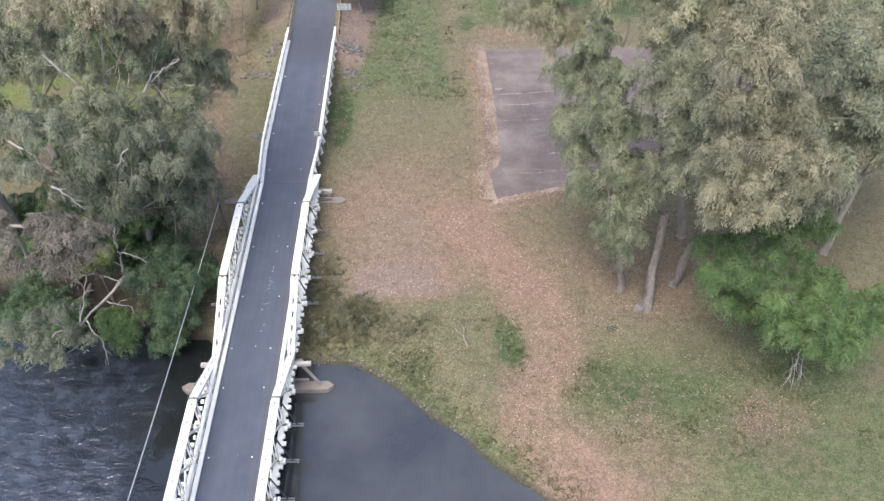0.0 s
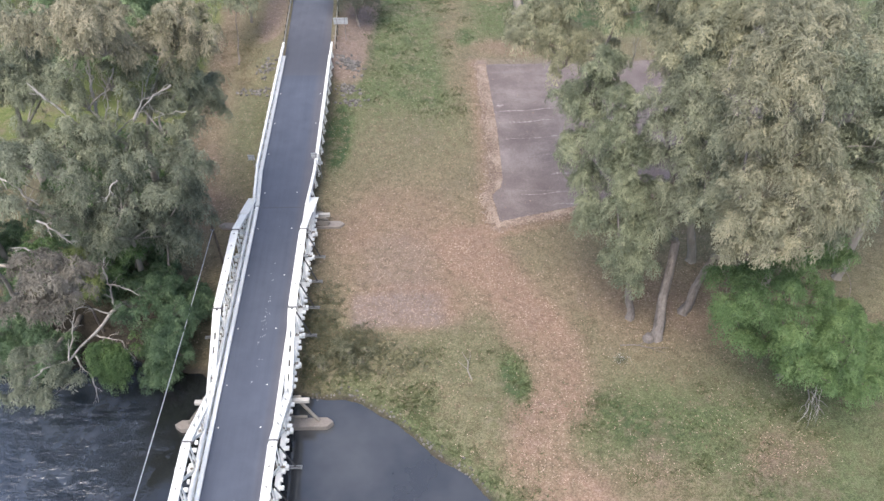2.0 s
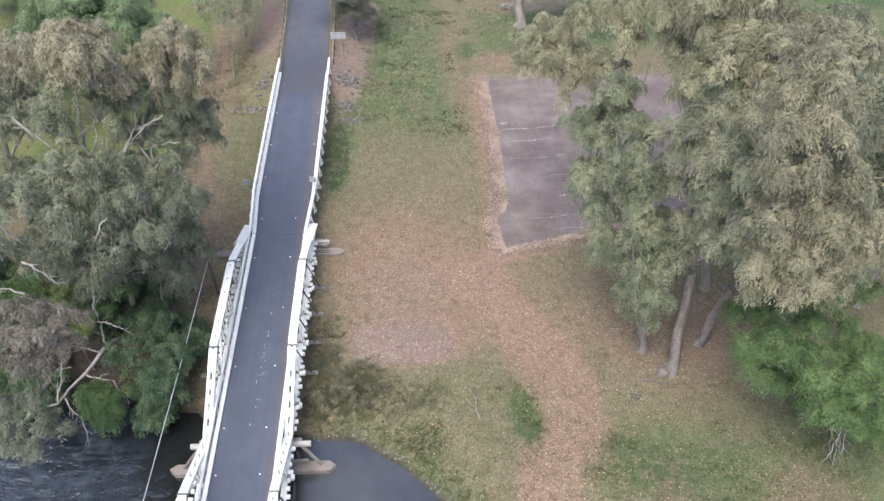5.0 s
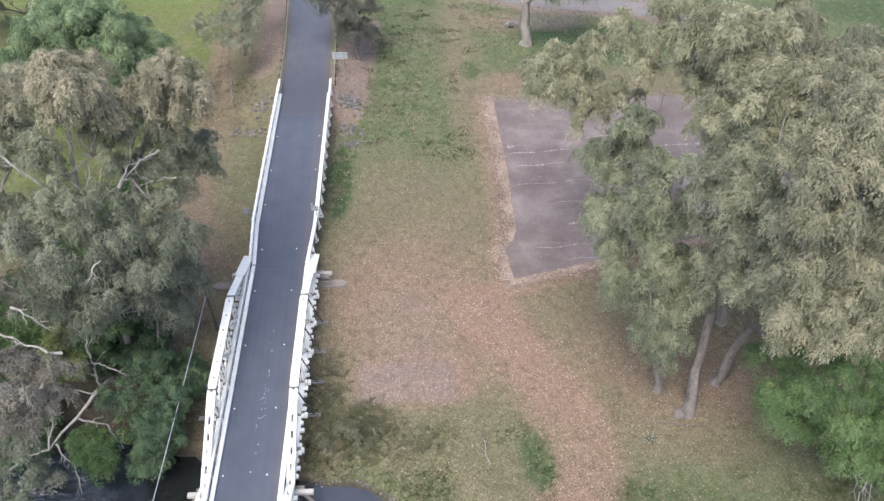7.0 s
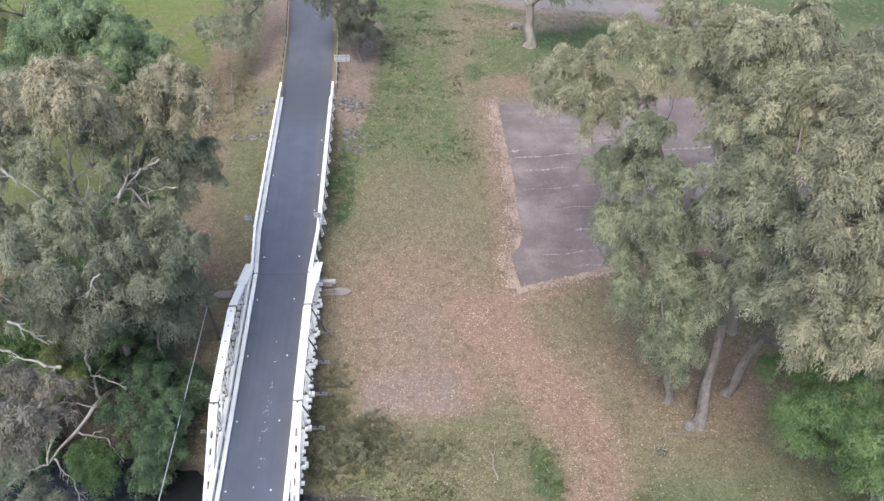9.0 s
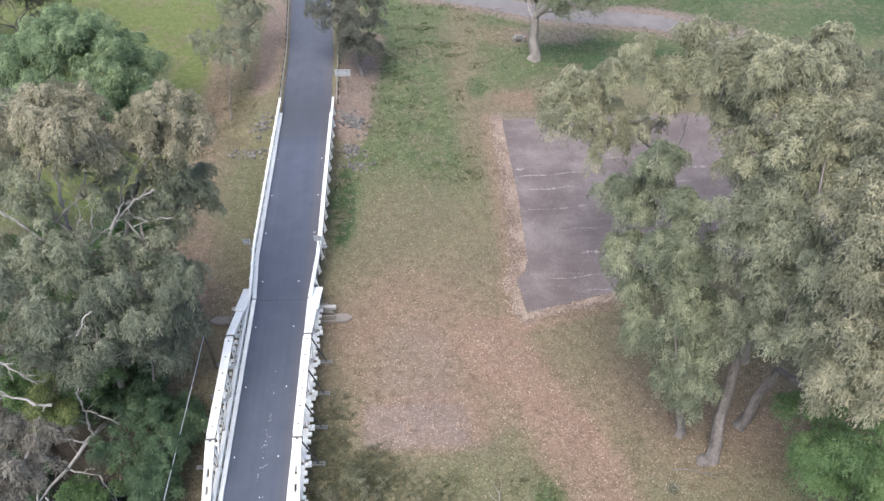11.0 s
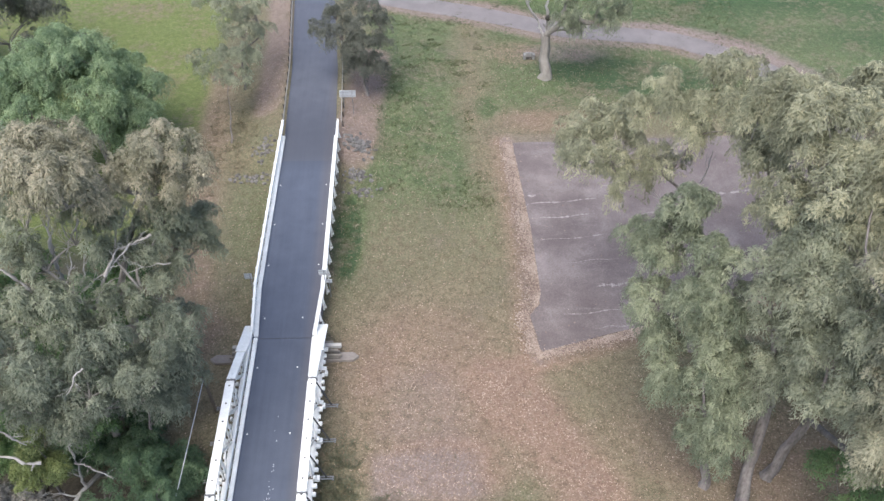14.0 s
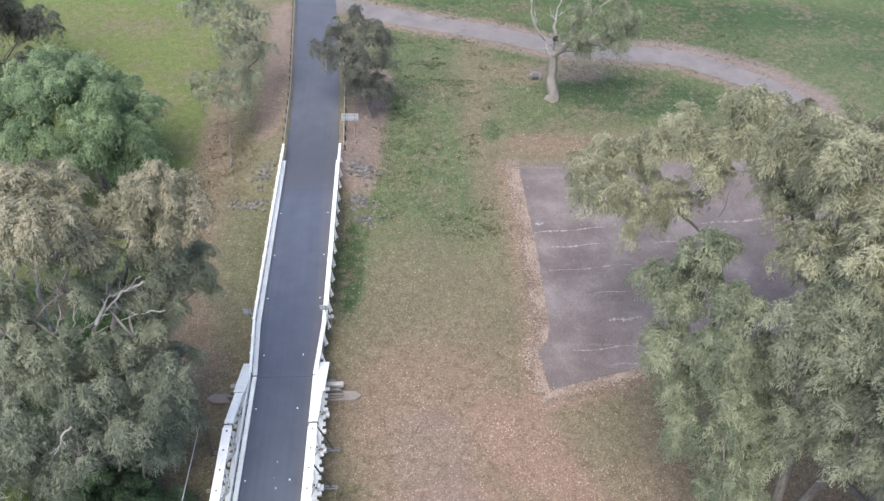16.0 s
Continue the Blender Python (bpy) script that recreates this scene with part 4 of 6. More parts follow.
def crown_of(lobes, subs, leaves, clump, hang, size):
    """Each lobe carries drooping plumes over its upper side; each plume is a few fingers of narrow hanging leaves."""
    at, out_dir, hubs = [], [], []
    for x, y, z, r in lobes:
        k = max(3, int(round(subs * r * r)))
        d = rng.normal(size=(k, 3))
        d[:, 2] = np.where(d[:, 2] < -0.35, -d[:, 2], d[:, 2])
        d = unit(d)
        c = np.array([x, y, z]) + d * (r * rng.uniform(0.2, 1.15, k) ** 0.6)[:, None] * np.array([1, 1, 0.9])
        hubs.append(c)
        at.append(c)
        out_dir.append(d)
    at, out_dir = np.concatenate(at), np.concatenate(out_dir)
    R = clump * rng.uniform(0.55, 1.35, len(at))
    keep = ~leafless(at)
    at, out_dir, R = at[keep], out_dir[keep], R[keep]
    axis_dir = unit(out_dir * 0.6 + np.array([0, 0, 1.0]))
    e1 = unit(np.cross(axis_dir, np.array([0.3, 1.0, 0.1])))
    e2 = np.cross(axis_dir, e1)
    tone = rng.uniform(size=len(at))
    phase = rng.uniform(0, 2 * np.pi, len(at))
    idx = np.repeat(np.arange(len(at)), (leaves * R ** 2).astype(int) + 12)
    n = len(idx)
    finger = rng.integers(0, 7, n)
    lift = rng.normal(size=(len(at), 7))[idx, finger] * 0.24
    reach = rng.uniform(0.65, 1.25, (len(at), 7))[idx, finger]
    a = phase[idx] + finger * 2 * np.pi / 7 + rng.normal(size=n) * 0.24
    rho = (rng.uniform(0, 1, n) ** 0.62 * reach)[:, None]
    radial = np.cos(a)[:, None] * e1[idx] + np.sin(a)[:, None] * e2[idx]
    down = np.array([0, 0, 1.0])
    body = rng.normal(size=(n, 3)) * 0.1
    p = at[idx] + R[idx, None] * (radial * rho + axis_dir[idx] * (0.42 * (1 - rho ** 2) + lift[:, None] * rho) - down * hang * 0.75 * rho ** 2.2 + body)
    face = unit(axis_dir[idx] * 0.8 + radial * rho * 1.2 + rng.normal(size=(n, 3)) * 0.45)
    d = unit(radial * (1.1 - 0.6 * rho) - down * (0.25 + hang * rho) + rng.normal(size=(n, 3)) * 0.5)
    d = unit(d - face * np.sum(d * face, 1)[:, None])
    s = np.cross(face, d)
    L, W = (size[0] * rng.uniform(0.6, 1.35, n))[:, None], (size[1] * rng.uniform(0.7, 1.3, n))[:, None]
    v = np.stack([p + d * L, p + s * W, p - s * W], 1).reshape(-1, 3)
    sprig = rng.uniform(size=(len(at), 7))[idx, finger]
    return v, np.arange(3 * n).reshape(-1, 3), hubs, tone[idx] * 0.45 + sprig * 0.55


def skeleton_of(k, lobes, r):
    """Limbs that branch from the fork to every lobe, each thinner than the last."""
    ends, at = [k], []
    up = [-1]
    order = np.argsort(np.linalg.norm(lobes[:, :3] - k, axis=1))
    for i in order:
        q = lobes[i, :3] - np.array([0, 0, lobes[i, 3] * 0.3])
        near = [np.linalg.norm(q - e) + 0.35 * np.linalg.norm(e - k) + (3.0 if e[2] > q[2] + 1 else 0) for e in ends]
        up.append(int(np.argmin(near)))
        ends.append(q)
    load = np.ones(len(ends))
    for j in range(len(ends) - 1, 0, -1):
        load[up[j]] += load[j]
    out = []
    for j in range(1, len(ends)):
        a, b = ends[up[j]], ends[j]
        r0 = r * (load[j] / load[0]) ** 0.42
        out.append(limb(a, b, r0, r0 * 0.55, 0.06 * np.linalg.norm(b - a), 6, 7))
    return out


def ridged(pts, radii):
    """A trunk with bends, burls and long ridges in its bark."""
    pts, radii = np.array(pts), np.array(radii)
    u, w = np.linspace(0, 1, len(pts)), np.linspace(0, 1, 22)
    line = np.stack([np.interp(w, u, pts[:, k]) for k in range(3)], 1)
    r = np.interp(w, u, radii)
    sway = np.stack([np.sin(w * 9 + pts[0, 0]), np.cos(w * 7 + pts[0, 1]), 0 * w], 1)
    v, f = tube_arrays(line + sway * (r * 0.1 * np.sin(w * np.pi))[:, None], r, 18)
    a, k = np.tile(np.arange(18) * np.pi / 9, 22), np.repeat(w, 18)
    swell = 1 + 0.1 * np.sin(5 * a + 6 * k + pts[0, 0]) + 0.07 * np.sin(3 * a - 17 * k) + 0.06 * np.sin(9 * a + 29 * k)
    core = np.repeat(line + sway * (r * 0.1 * np.sin(w * np.pi))[:, None], 18, axis=0)
    return core + (v - core) * swell[:, None], f


def tree(name, label, base, lobes, leaf, bark, trunk_r=0.4, fork=0.45, subs=5.5, leaves=620, clump=0.75, hang=1.1, size=(0.24, 0.036), twigs=True, group="", bare=(), bare_label=""):
    """A trunk to the fork (a height share, or a place), limbs to every lobe, a crown, and bare limbs of their own."""
    x, y = base
    z = float(height(np.array(x), np.array(y)))
    t = thing(name, (x, y, z), label, "shrub" if "shrub" in name else "tree", group)
    lobes = np.array(lobes, float)
    mid = lobes[:, :3].mean(0)
    top = lobes[:, 2].max()
    foot = np.array([x, y, z - 0.3])
    if isinstance(fork, tuple):
        k = np.array(fork, float)
    else:
        k = np.array([x + (mid[0] - x) * 0.45, y + (mid[1] - y) * 0.45, z + (top - z) * fork])
    pts = [foot, foot + (0, 0, 0.5), foot + (k - foot) * 0.2 + (0.1, -0.1, 0), foot + (k - foot) * 0.45 + (-0.12, 0.1, 0), foot + (k - foot) * 0.7, k]
    wood = [ridged(pts, [trunk_r * 1.6, trunk_r * 1.12, trunk_r * 0.96, trunk_r * 0.88, trunk_r * 0.8, trunk_r * 0.7])]
    wood += skeleton_of(k, lobes, trunk_r * 0.66)
    v, f, hubs, spray = crown_of(lobes, subs, leaves, clump, hang, size)
    if twigs:
        for (lx, ly, lz, lr), c in zip(lobes, hubs):
            for q in c:
                wood.append(limb((lx, ly, lz - lr * 0.4), q, max(0.025, trunk_r * 0.09), 0.012, 0.1, 4, 4))
    part("trunk", gather("trunk", wood), bark, t)
    for line, r in bare:
        for p, q, i in zip(line, line[1:], range(9)):
            part("bare_limb", gather("bare_limb", forked(p, q, r * 0.72 * 0.85 ** i, 2, 7)), LIMB, t, bare_label)
    me = from_arrays("crown", v, f)
    me.attributes.new("spray", "FLOAT", "POINT").data.foreach_set("value", np.repeat(spray, 3).astype(np.float32))
    part("crown", me, leaf, t)
    return t


def lobes_in(n, lo, hi, r0, r1, seed):
    """Uneven lobes in a rounded space between two corners."""
    g = np.random.default_rng(seed)
    lo, hi = np.array(lo, float), np.array(hi, float)
    d = g.normal(size=(n, 3))
    d = d / np.linalg.norm(d, axis=1)[:, None] * (g.uniform(0.25, 1, n) ** 0.5)[:, None]
    c = (lo + hi) / 2 + d * (hi - lo) / 2
    return [(*p, r) for p, r in zip(c, g.uniform(r0, r1, n))]


def dome(n, at, radius, tall, r0, r1, seed):
    """Lobes over a rounded dome."""
    g = np.random.default_rng(seed)
    out = []
    for k in range(n):
        z = (k + 0.5) / n
        a = k * 2.39996 + g.uniform(-0.4, 0.4)
        q = math.sqrt(max(0.0, 1 - z * z)) * radius * g.uniform(0.7, 1.05)
        out.append((at[0] + q * math.cos(a), at[1] + q * math.sin(a), at[2] + z * tall * g.uniform(0.85, 1.05), g.uniform(r0, r1)))
    return out


def sized(places, lo, hi, seed):
    """Lobes of uneven size at the given places."""
    g = np.random.default_rng(seed)
    return [(*p, float(g.uniform(lo, hi))) for p in places]


def clear_of(lines):
    return [(p, q, 0.65 + 1.0 * r) for line, r in lines for p, q in zip(line, line[1:])]


GUM_KIND = dict(subs=5.4, leaves=560, clump=0.75, hang=1.25, size=(0.25, 0.039))
DEEP_KIND = dict(subs=2.4, leaves=290, clump=1.05, hang=1.1, size=(0.32, 0.055))
BUSH_KIND = dict(subs=6.0, leaves=560, clump=0.6, hang=0.6, size=(0.19, 0.042))
FAR_KIND = dict(subs=6.0, leaves=430, clump=0.66, hang=1.0, size=(0.25, 0.045))

# right bank
column = [(32.0, 66.5, 23.8), (31.1, 67.1, 21.3), (32.4, 62.7, 22.7), (29.9, 67.8, 19.3), (30.5, 65.5, 19.2), (33.1, 61.9, 20.7), (29.6, 63.4, 16.7), (31.8, 61.1, 19.2), (34.2, 60.6, 18.2), (30.5, 61.9, 14.7),
          (32.6, 60.6, 16.7), (30.7, 60.0, 12.6), (32.8, 58.4, 14.6), (35.0, 60.4, 14.2), (33.3, 57.0, 12.1), (33.6, 57.0, 9.4), (34.8, 56.6, 9.4), (35.5, 58.5, 12.1), (34.6, 57.2, 7.2)]
tree("gum_tree", "tall narrow grey-green gum tree with drooping foliage", (36.0, 58.1), sized(column, 1.6, 2.15, 1), GUM_DEEP, BARK, 0.36, (35.2, 59.2, 6.5), **GUM_KIND)
giant = [(34.9, 59.7, 24.7), (36.2, 60.0, 25.2), (37.1, 58.7, 25.7), (35.5, 59.2, 22.6), (36.8, 58.2, 23.1), (38.1, 57.2, 24.7), (38.8, 58.1, 26.2), (36.5, 59.3, 19.1), (37.7, 58.0, 20.1), (38.7, 56.7, 22.1), (39.2, 55.6, 24.6), (37.1, 58.5, 16.1),
         (38.3, 56.8, 18.1), (37.9, 54.1, 21.6), (39.5, 54.0, 22.1), (36.9, 58.3, 13.5), (38.3, 57.7, 15.1), (38.1, 53.8, 18.1), (38.5, 52.0, 20.1), (38.6, 52.6, 25.6), (39.2, 51.8, 23.1), (39.1, 49.6, 21.1), (37.3, 60.7, 26.2), (38.3, 60.4, 27.6), (39.6, 60.5, 28.2)]
tree("gum_tree", "very tall gum tree with a broad grey-green crown", (38.1, 55.6), sized(giant, 1.3, 1.9, 2), GUM, BARK, 0.5, (39.0, 59.2, 9.5), **GUM_KIND)
warm = [(40.2, 60.3, 30.7), (41.5, 58.8, 32.4), (40.1, 52.7, 33.9), (39.0, 52.5, 32.3), (40.7, 51.2, 32.3), (38.2, 50.3, 31.3), (40.7, 50.4, 30.3), (38.2, 53.0, 30.3), (44.6, 56.4, 32.4), (43.3, 53.2, 31.3), (41.0, 50.7, 27.3), (43.1, 50.0, 27.3),
        (38.1, 49.5, 28.2), (41.4, 49.8, 25.2), (38.7, 49.6, 24.7), (43.5, 48.9, 24.7), (46.0, 48.8, 24.2), (38.7, 48.3, 21.6), (41.0, 48.3, 22.2), (43.1, 48.2, 22.2), (45.7, 48.1, 22.2), (41.0, 47.4, 19.6), (43.3, 47.4, 20.1), (39.4, 48.9, 18.6)]
tree("gum_tree", "leaning gum tree with warm olive foliage", (41.5, 58.8), sized(warm, 1.35, 1.95, 3), GUM_WARM, BARK, 0.44, (43.2, 59.6, 7.0), **GUM_KIND)
behind = [(47, 57.5, 27), (50, 60, 26), (46.5, 62, 27), (52, 56, 23), (49.5, 53, 19), (54, 61, 24), (50.5, 64, 25), (48, 54, 16), (55, 57, 20), (45, 61, 20), (49, 58, 21), (57, 63, 22)]
tree("gum_tree", "shaded gum tree with grey-green foliage and pale limbs", (49.5, 60.5), sized(behind, 2.0, 2.7, 4), GUM_DULL, BARK_PALE, 0.4, 0.45, bare=[(((54.9, 60.0, 22.0), (51.7, 57.6, 20.4)), 0.2)], bare_label="pale bare limb", **dict(DEEP_KIND, subs=3.4))
open_crown = [(25.0, 75.0, 21.7), (27.8, 78.6, 22.8), (28.2, 75.9, 20.7), (30.1, 76.9, 24.8), (31.9, 77.8, 26.3), (32.8, 76.1, 25.3), (35.3, 76.7, 27.9), (35.2, 74.9, 26.3), (30.7, 78.0, 20.8), (32.7, 75.8, 19.7), (29.7, 75.4, 18.7), (36.5, 74.0, 27.3), (34.1, 74.4, 24.3), (26.4, 77.8, 21.8), (37.2, 72.1, 26.3), (36.6, 76.5, 28.4)]
tree("gum_tree", "gum tree with a light open crown over the court", (38.5, 72.5), sized(open_crown, 1.35, 1.95, 5), GUM_SOFT, BARK, 0.32, (36.6, 73.0, 13.0), bare=[(((34.0, 74.0, 15.5), (31.9, 75.2, 18.0), (29.0, 76.4, 20.4)), 0.11), (((36.8, 77.0, 17.0), (37.4, 77.7, 20.0)), 0.1)], **dict(GUM_KIND, subs=5.0))
upper = [(36.8, 69.7, 30.8), (37.3, 67.3, 29.8), (38.0, 67.6, 31.8), (38.0, 65.8, 29.8), (37.6, 63.9, 33.3), (38.2, 62.8, 31.3), (39.6, 63.8, 33.3), (41.7, 66.7, 33.3), (37.3, 59.9, 30.7), (39.4, 61.4, 31.3), (37.9, 63.7, 28.7), (37.7, 68.7, 25.7),
         (36.9, 70.6, 25.7), (37.1, 62.7, 27.2), (40.1, 59.9, 29.2), (40.0, 58.2, 27.7), (36.6, 70.2, 29.3), (37.0, 64.7, 24.7)]
tree("gum_tree", "tall gum tree with a high soft olive crown", (44, 66), sized(upper, 1.4, 2.0, 6), GUM_SOFT, BARK_PALE, 0.42, 0.42, **GUM_KIND)
court_crown = [(44, 71, 29.5), (46, 67, 28), (48, 72, 26), (46, 77, 25), (51, 68, 26), (43, 76, 26), (53, 74, 24), (44.5, 82, 22), (50, 80, 22), (56, 69, 23), (57, 77, 21), (48, 70, 21), (43, 68, 31)]
tree("gum_tree", "tall gum tree with a warm olive crown", (48, 72.5), sized(court_crown, 1.9, 2.6, 7), GUM_WARM, BARK_PALE, 0.5, 0.4, **dict(GUM_KIND, subs=3.6, leaves=480, size=(0.27, 0.042)))
tree("gum_tree", "gum tree with a dense grey-green crown", (58.7, 63.2), lobes_in(15, (55, 57, 10), (70, 72, 25), 2.2, 2.9, 6), GUM_DULL, BARK_PALE, 0.42, 0.4, **DEEP_KIND)
tree("gum_tree", "gum tree with a dense grey-green crown", (66, 84), lobes_in(10, (58, 76, 10), (74, 94, 23), 2.2, 2.9, 26), GUM, BARK, 0.5, 0.4, **DEEP_KIND)
fresh = [(42.0, 53.2, 10.2), (41.1, 49.0, 11.2), (43.8, 52.3, 11.7), (42.8, 48.7, 12.2), (46.8, 54.3, 11.7), (45.8, 50.3, 11.7), (45.1, 48.1, 10.7), (48.7, 53.0, 12.2), (49.0, 51.2, 10.7), (48.7, 49.8, 8.7), (45.6, 46.2, 10.1), (46.1, 45.0, 8.6),
         (48.5, 46.9, 9.2), (49.9, 46.6, 10.2), (51.6, 50.8, 8.2), (49.0, 44.4, 10.2), (48.3, 44.2, 8.1), (53.3, 46.6, 7.2), (53.3, 48.2, 8.2), (51.8, 44.7, 6.6), (54.2, 58.1, 8.2), (42.8, 49.1, 8.1), (55.2, 46.6, 7.2), (56.7, 49.0, 7.2)]
fresh += [(44.2, 50.2, 5.6), (46.6, 47.8, 5.2), (49.4, 47.2, 5.6), (52.4, 47.6, 4.8), (47.6, 50.2, 5.2), (50.6, 49.4, 5.0)]
tree("bright_green_tree", "bright fresh-green spreading tree near the river", (48.5, 50.5), sized(fresh, 1.3, 1.85, 8), FRESH, BARK, 0.22, 0.3, subs=5.5, leaves=560, clump=0.8, hang=1.0, size=(0.22, 0.04),
     bare=[(((49.7, 46.9, 4.6), (49.0, 45.8, 2.4), (48.3, 45.2, 0.5)), 0.06), (((49.6, 46.7, 4.0), (49.3, 45.4, 1.6), (49.1, 44.7, 0.5)), 0.05), (((49.9, 46.6, 3.6), (49.9, 45.1, 0.7)), 0.05)], bare_label="pale leafless twig")

# left bank
BROAD_LIMBS = [(((-12.3, 64.2, 19.5), (-12.1, 63.8, 21.5), (-11.9, 63.7, 23.0), (-12.0, 64.4, 25.5)), 0.26), (((-10.6, 63.6, 17.5), (-9.2, 63.9, 20.5), (-8.3, 65.0, 22.0)), 0.24), (((-8.5, 65.6, 21.5), (-6.3, 66.4, 22.5)), 0.1), (((-8.2, 65.4, 21.6), (-6.6, 65.8, 22.0)), 0.07),
               (((-12.8, 61.6, 21.5), (-13.6, 61.4, 23.0), (-14.6, 61.2, 24.5), (-15.6, 61.3, 26.0)), 0.22), (((-13.8, 54.9, 11.4), (-14.6, 54.5, 12.0), (-16.8, 54.8, 13.5), (-18.5, 54.4, 14.5)), 0.2), (((-11.2, 62.6, 21.2), (-10.4, 62.9, 23.5)), 0.12), (((-10.8, 63.4, 20.2), (-10.1, 64.1, 22.5)), 0.12),
               (((-11.1, 64.0, 19.0), (-9.3, 64.3, 20.5), (-8.3, 65.6, 22.0)), 0.12)]
THIN_LIMBS = [(((-12.1, 65.5, 25.5), (-12.2, 64.8, 24.0), (-12.0, 63.9, 22.5)), 0.16),
              (((-10.0, 64.9, 25.0), (-10.8, 64.6, 23.5), (-11.6, 64.6, 22.0)), 0.14),
              (((-5.8, 65.4, 23.0), (-7.5, 65.6, 22.0), (-9.0, 64.3, 20.5)), 0.15),
              (((-4.9, 65.1, 20.5), (-8.0, 64.6, 20.0)), 0.08),
              (((-18.8, 56.8, 20.5), (-16.8, 56.1, 19.5), (-15.5, 55.7, 18.0)), 0.17),
              (((-15.1, 53.8, 18.0), (-13.7, 53.5, 17.0), (-13.0, 53.7, 15.5)), 0.16),
              (((-8.8, 56.3, 20.0), (-10.0, 55.4, 18.5)), 0.1)]
WARM_LIMBS = [(((-9.1, 68.4, 21.0), (-7.6, 68.4, 23.2), (-6.0, 68.4, 25.2)), 0.13)]
DEAD_TRUNK = ((-13.8, 60.9, -0.2), (-13.6, 59.6, 2.0), (-13.5, 58.4, 3.1), (-14.1, 57.0, 3.4), (-14.7, 56.0, 2.9), (-15.1, 54.6, 3.1), (-16.1, 53.2, 2.9), (-16.8, 52.0, 2.5))
DEAD_LIMBS = [(((-13.8, 57.7, 3.2), (-13.9, 58.3, 6.6), (-13.5, 58.5, 9.2)), 0.14), (((-13.9, 58.0, 6.3), (-12.2, 57.2, 6.6), (-10.7, 56.7, 6.0)), 0.08), (((-16.8, 52.0, 2.5), (-18.8, 51.1, 2.6), (-20.2, 49.2, 2.4)), 0.11),
              (((-15.3, 54.7, 3.0), (-12.6, 54.3, 2.5), (-11.1, 52.5, 1.5)), 0.09), (((-16.3, 52.4, 2.7), (-14.9, 51.2, 1.0), (-14.3, 49.5, -0.4)), 0.09), (((-14.0, 56.9, 3.3), (-15.7, 56.3, 5.0), (-16.6, 54.0, 7.0)), 0.09), (((-16.8, 52.0, 2.5), (-16.1, 53.1, 5.0), (-14.9, 53.1, 8.0)), 0.1)]
CLEAR += clear_of(BROAD_LIMBS + THIN_LIMBS + WARM_LIMBS + DEAD_LIMBS + [(DEAD_TRUNK[1:], 0.2)])
broad = [(-12.6, 63.0, 26.2), (-8.4, 66.5, 23.7), (-5.9, 68.9, 21.7), (-4.8, 71.1, 19.2), (-4.4, 70.7, 17.1), (-5.8, 69.1, 18.7), (-7.1, 67.0, 20.2), (-10.3, 64.0, 24.2), (-8.9, 65.5, 21.2), (-13.8, 62.5, 24.2), (-12.0, 62.4, 23.2), (-6.4, 67.6, 16.6), (-7.1, 64.1, 19.1),
         (-10.6, 61.8, 21.1), (-12.4, 60.4, 22.1), (-9.1, 62.5, 19.1), (-14.0, 59.9, 21.1), (-11.4, 59.7, 20.1), (-7.2, 64.5, 15.6), (-10.2, 60.8, 17.6), (-17.5, 64.5, 22.5), (-18.0, 62.0, 20.5)]
tree("gum_tree", "broad dull-grey gum tree with pale bare limbs over the bank", (-12.5, 64.5), sized(broad, 1.35, 1.95, 9), GUM_DULL, BARK_PALE, 0.5, (-12.2, 64.3, 12.0), bare=BROAD_LIMBS[:4] + BROAD_LIMBS[6:] + THIN_LIMBS[:4], bare_label="pale bare limb", **dict(GUM_KIND, subs=4.4))
skirt = [(-5.0, 60.6, 18.2), (-6.2, 60.5, 15.2), (-6.6, 62.2, 12.2), (-7.5, 61.9, 9.1), (-8.2, 59.5, 19.2), (-10.1, 58.1, 19.2), (-7.2, 58.2, 16.7), (-9.6, 56.9, 16.7), (-12.1, 56.7, 18.7), (-13.8, 57.1, 20.2), (-15.7, 57.2, 21.3), (-16.1, 55.0, 19.2), (-14.9, 55.8, 17.2), (-13.1, 56.6, 15.2), (-11.3, 56.8, 13.7), (-6.2, 63.8, 14.2), (-7.6, 59.5, 12.5), (-18.0, 58.0, 21.0), (-18.5, 55.5, 18.0)]
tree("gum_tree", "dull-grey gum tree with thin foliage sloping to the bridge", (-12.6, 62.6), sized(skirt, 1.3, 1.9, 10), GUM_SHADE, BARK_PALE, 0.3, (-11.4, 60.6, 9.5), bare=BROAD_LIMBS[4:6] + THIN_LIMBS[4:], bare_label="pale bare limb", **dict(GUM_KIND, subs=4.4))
thicket = [(-6.7, 65.7, 11.2), (-6.0, 64.4, 9.2), (-7.5, 63.5, 9.7), (-8.7, 63.0, 11.7), (-10.2, 61.9, 11.7), (-9.2, 62.8, 7.7), (-7.8, 63.3, 6.1), (-8.4, 64.8, 4.6), (-10.9, 62.2, 8.8), (-12.4, 61.5, 8.4), (-12.2, 61.5, 10.2), (-12.3, 61.9, 13.2), (-13.6, 60.4, 11.7), (-6.1, 67.3, 12.2), (-15.5, 59.8, 13.2), (-15.1, 59.7, 9.2)]
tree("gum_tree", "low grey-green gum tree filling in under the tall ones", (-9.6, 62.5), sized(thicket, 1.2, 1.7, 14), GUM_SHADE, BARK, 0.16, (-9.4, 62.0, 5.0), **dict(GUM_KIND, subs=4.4))
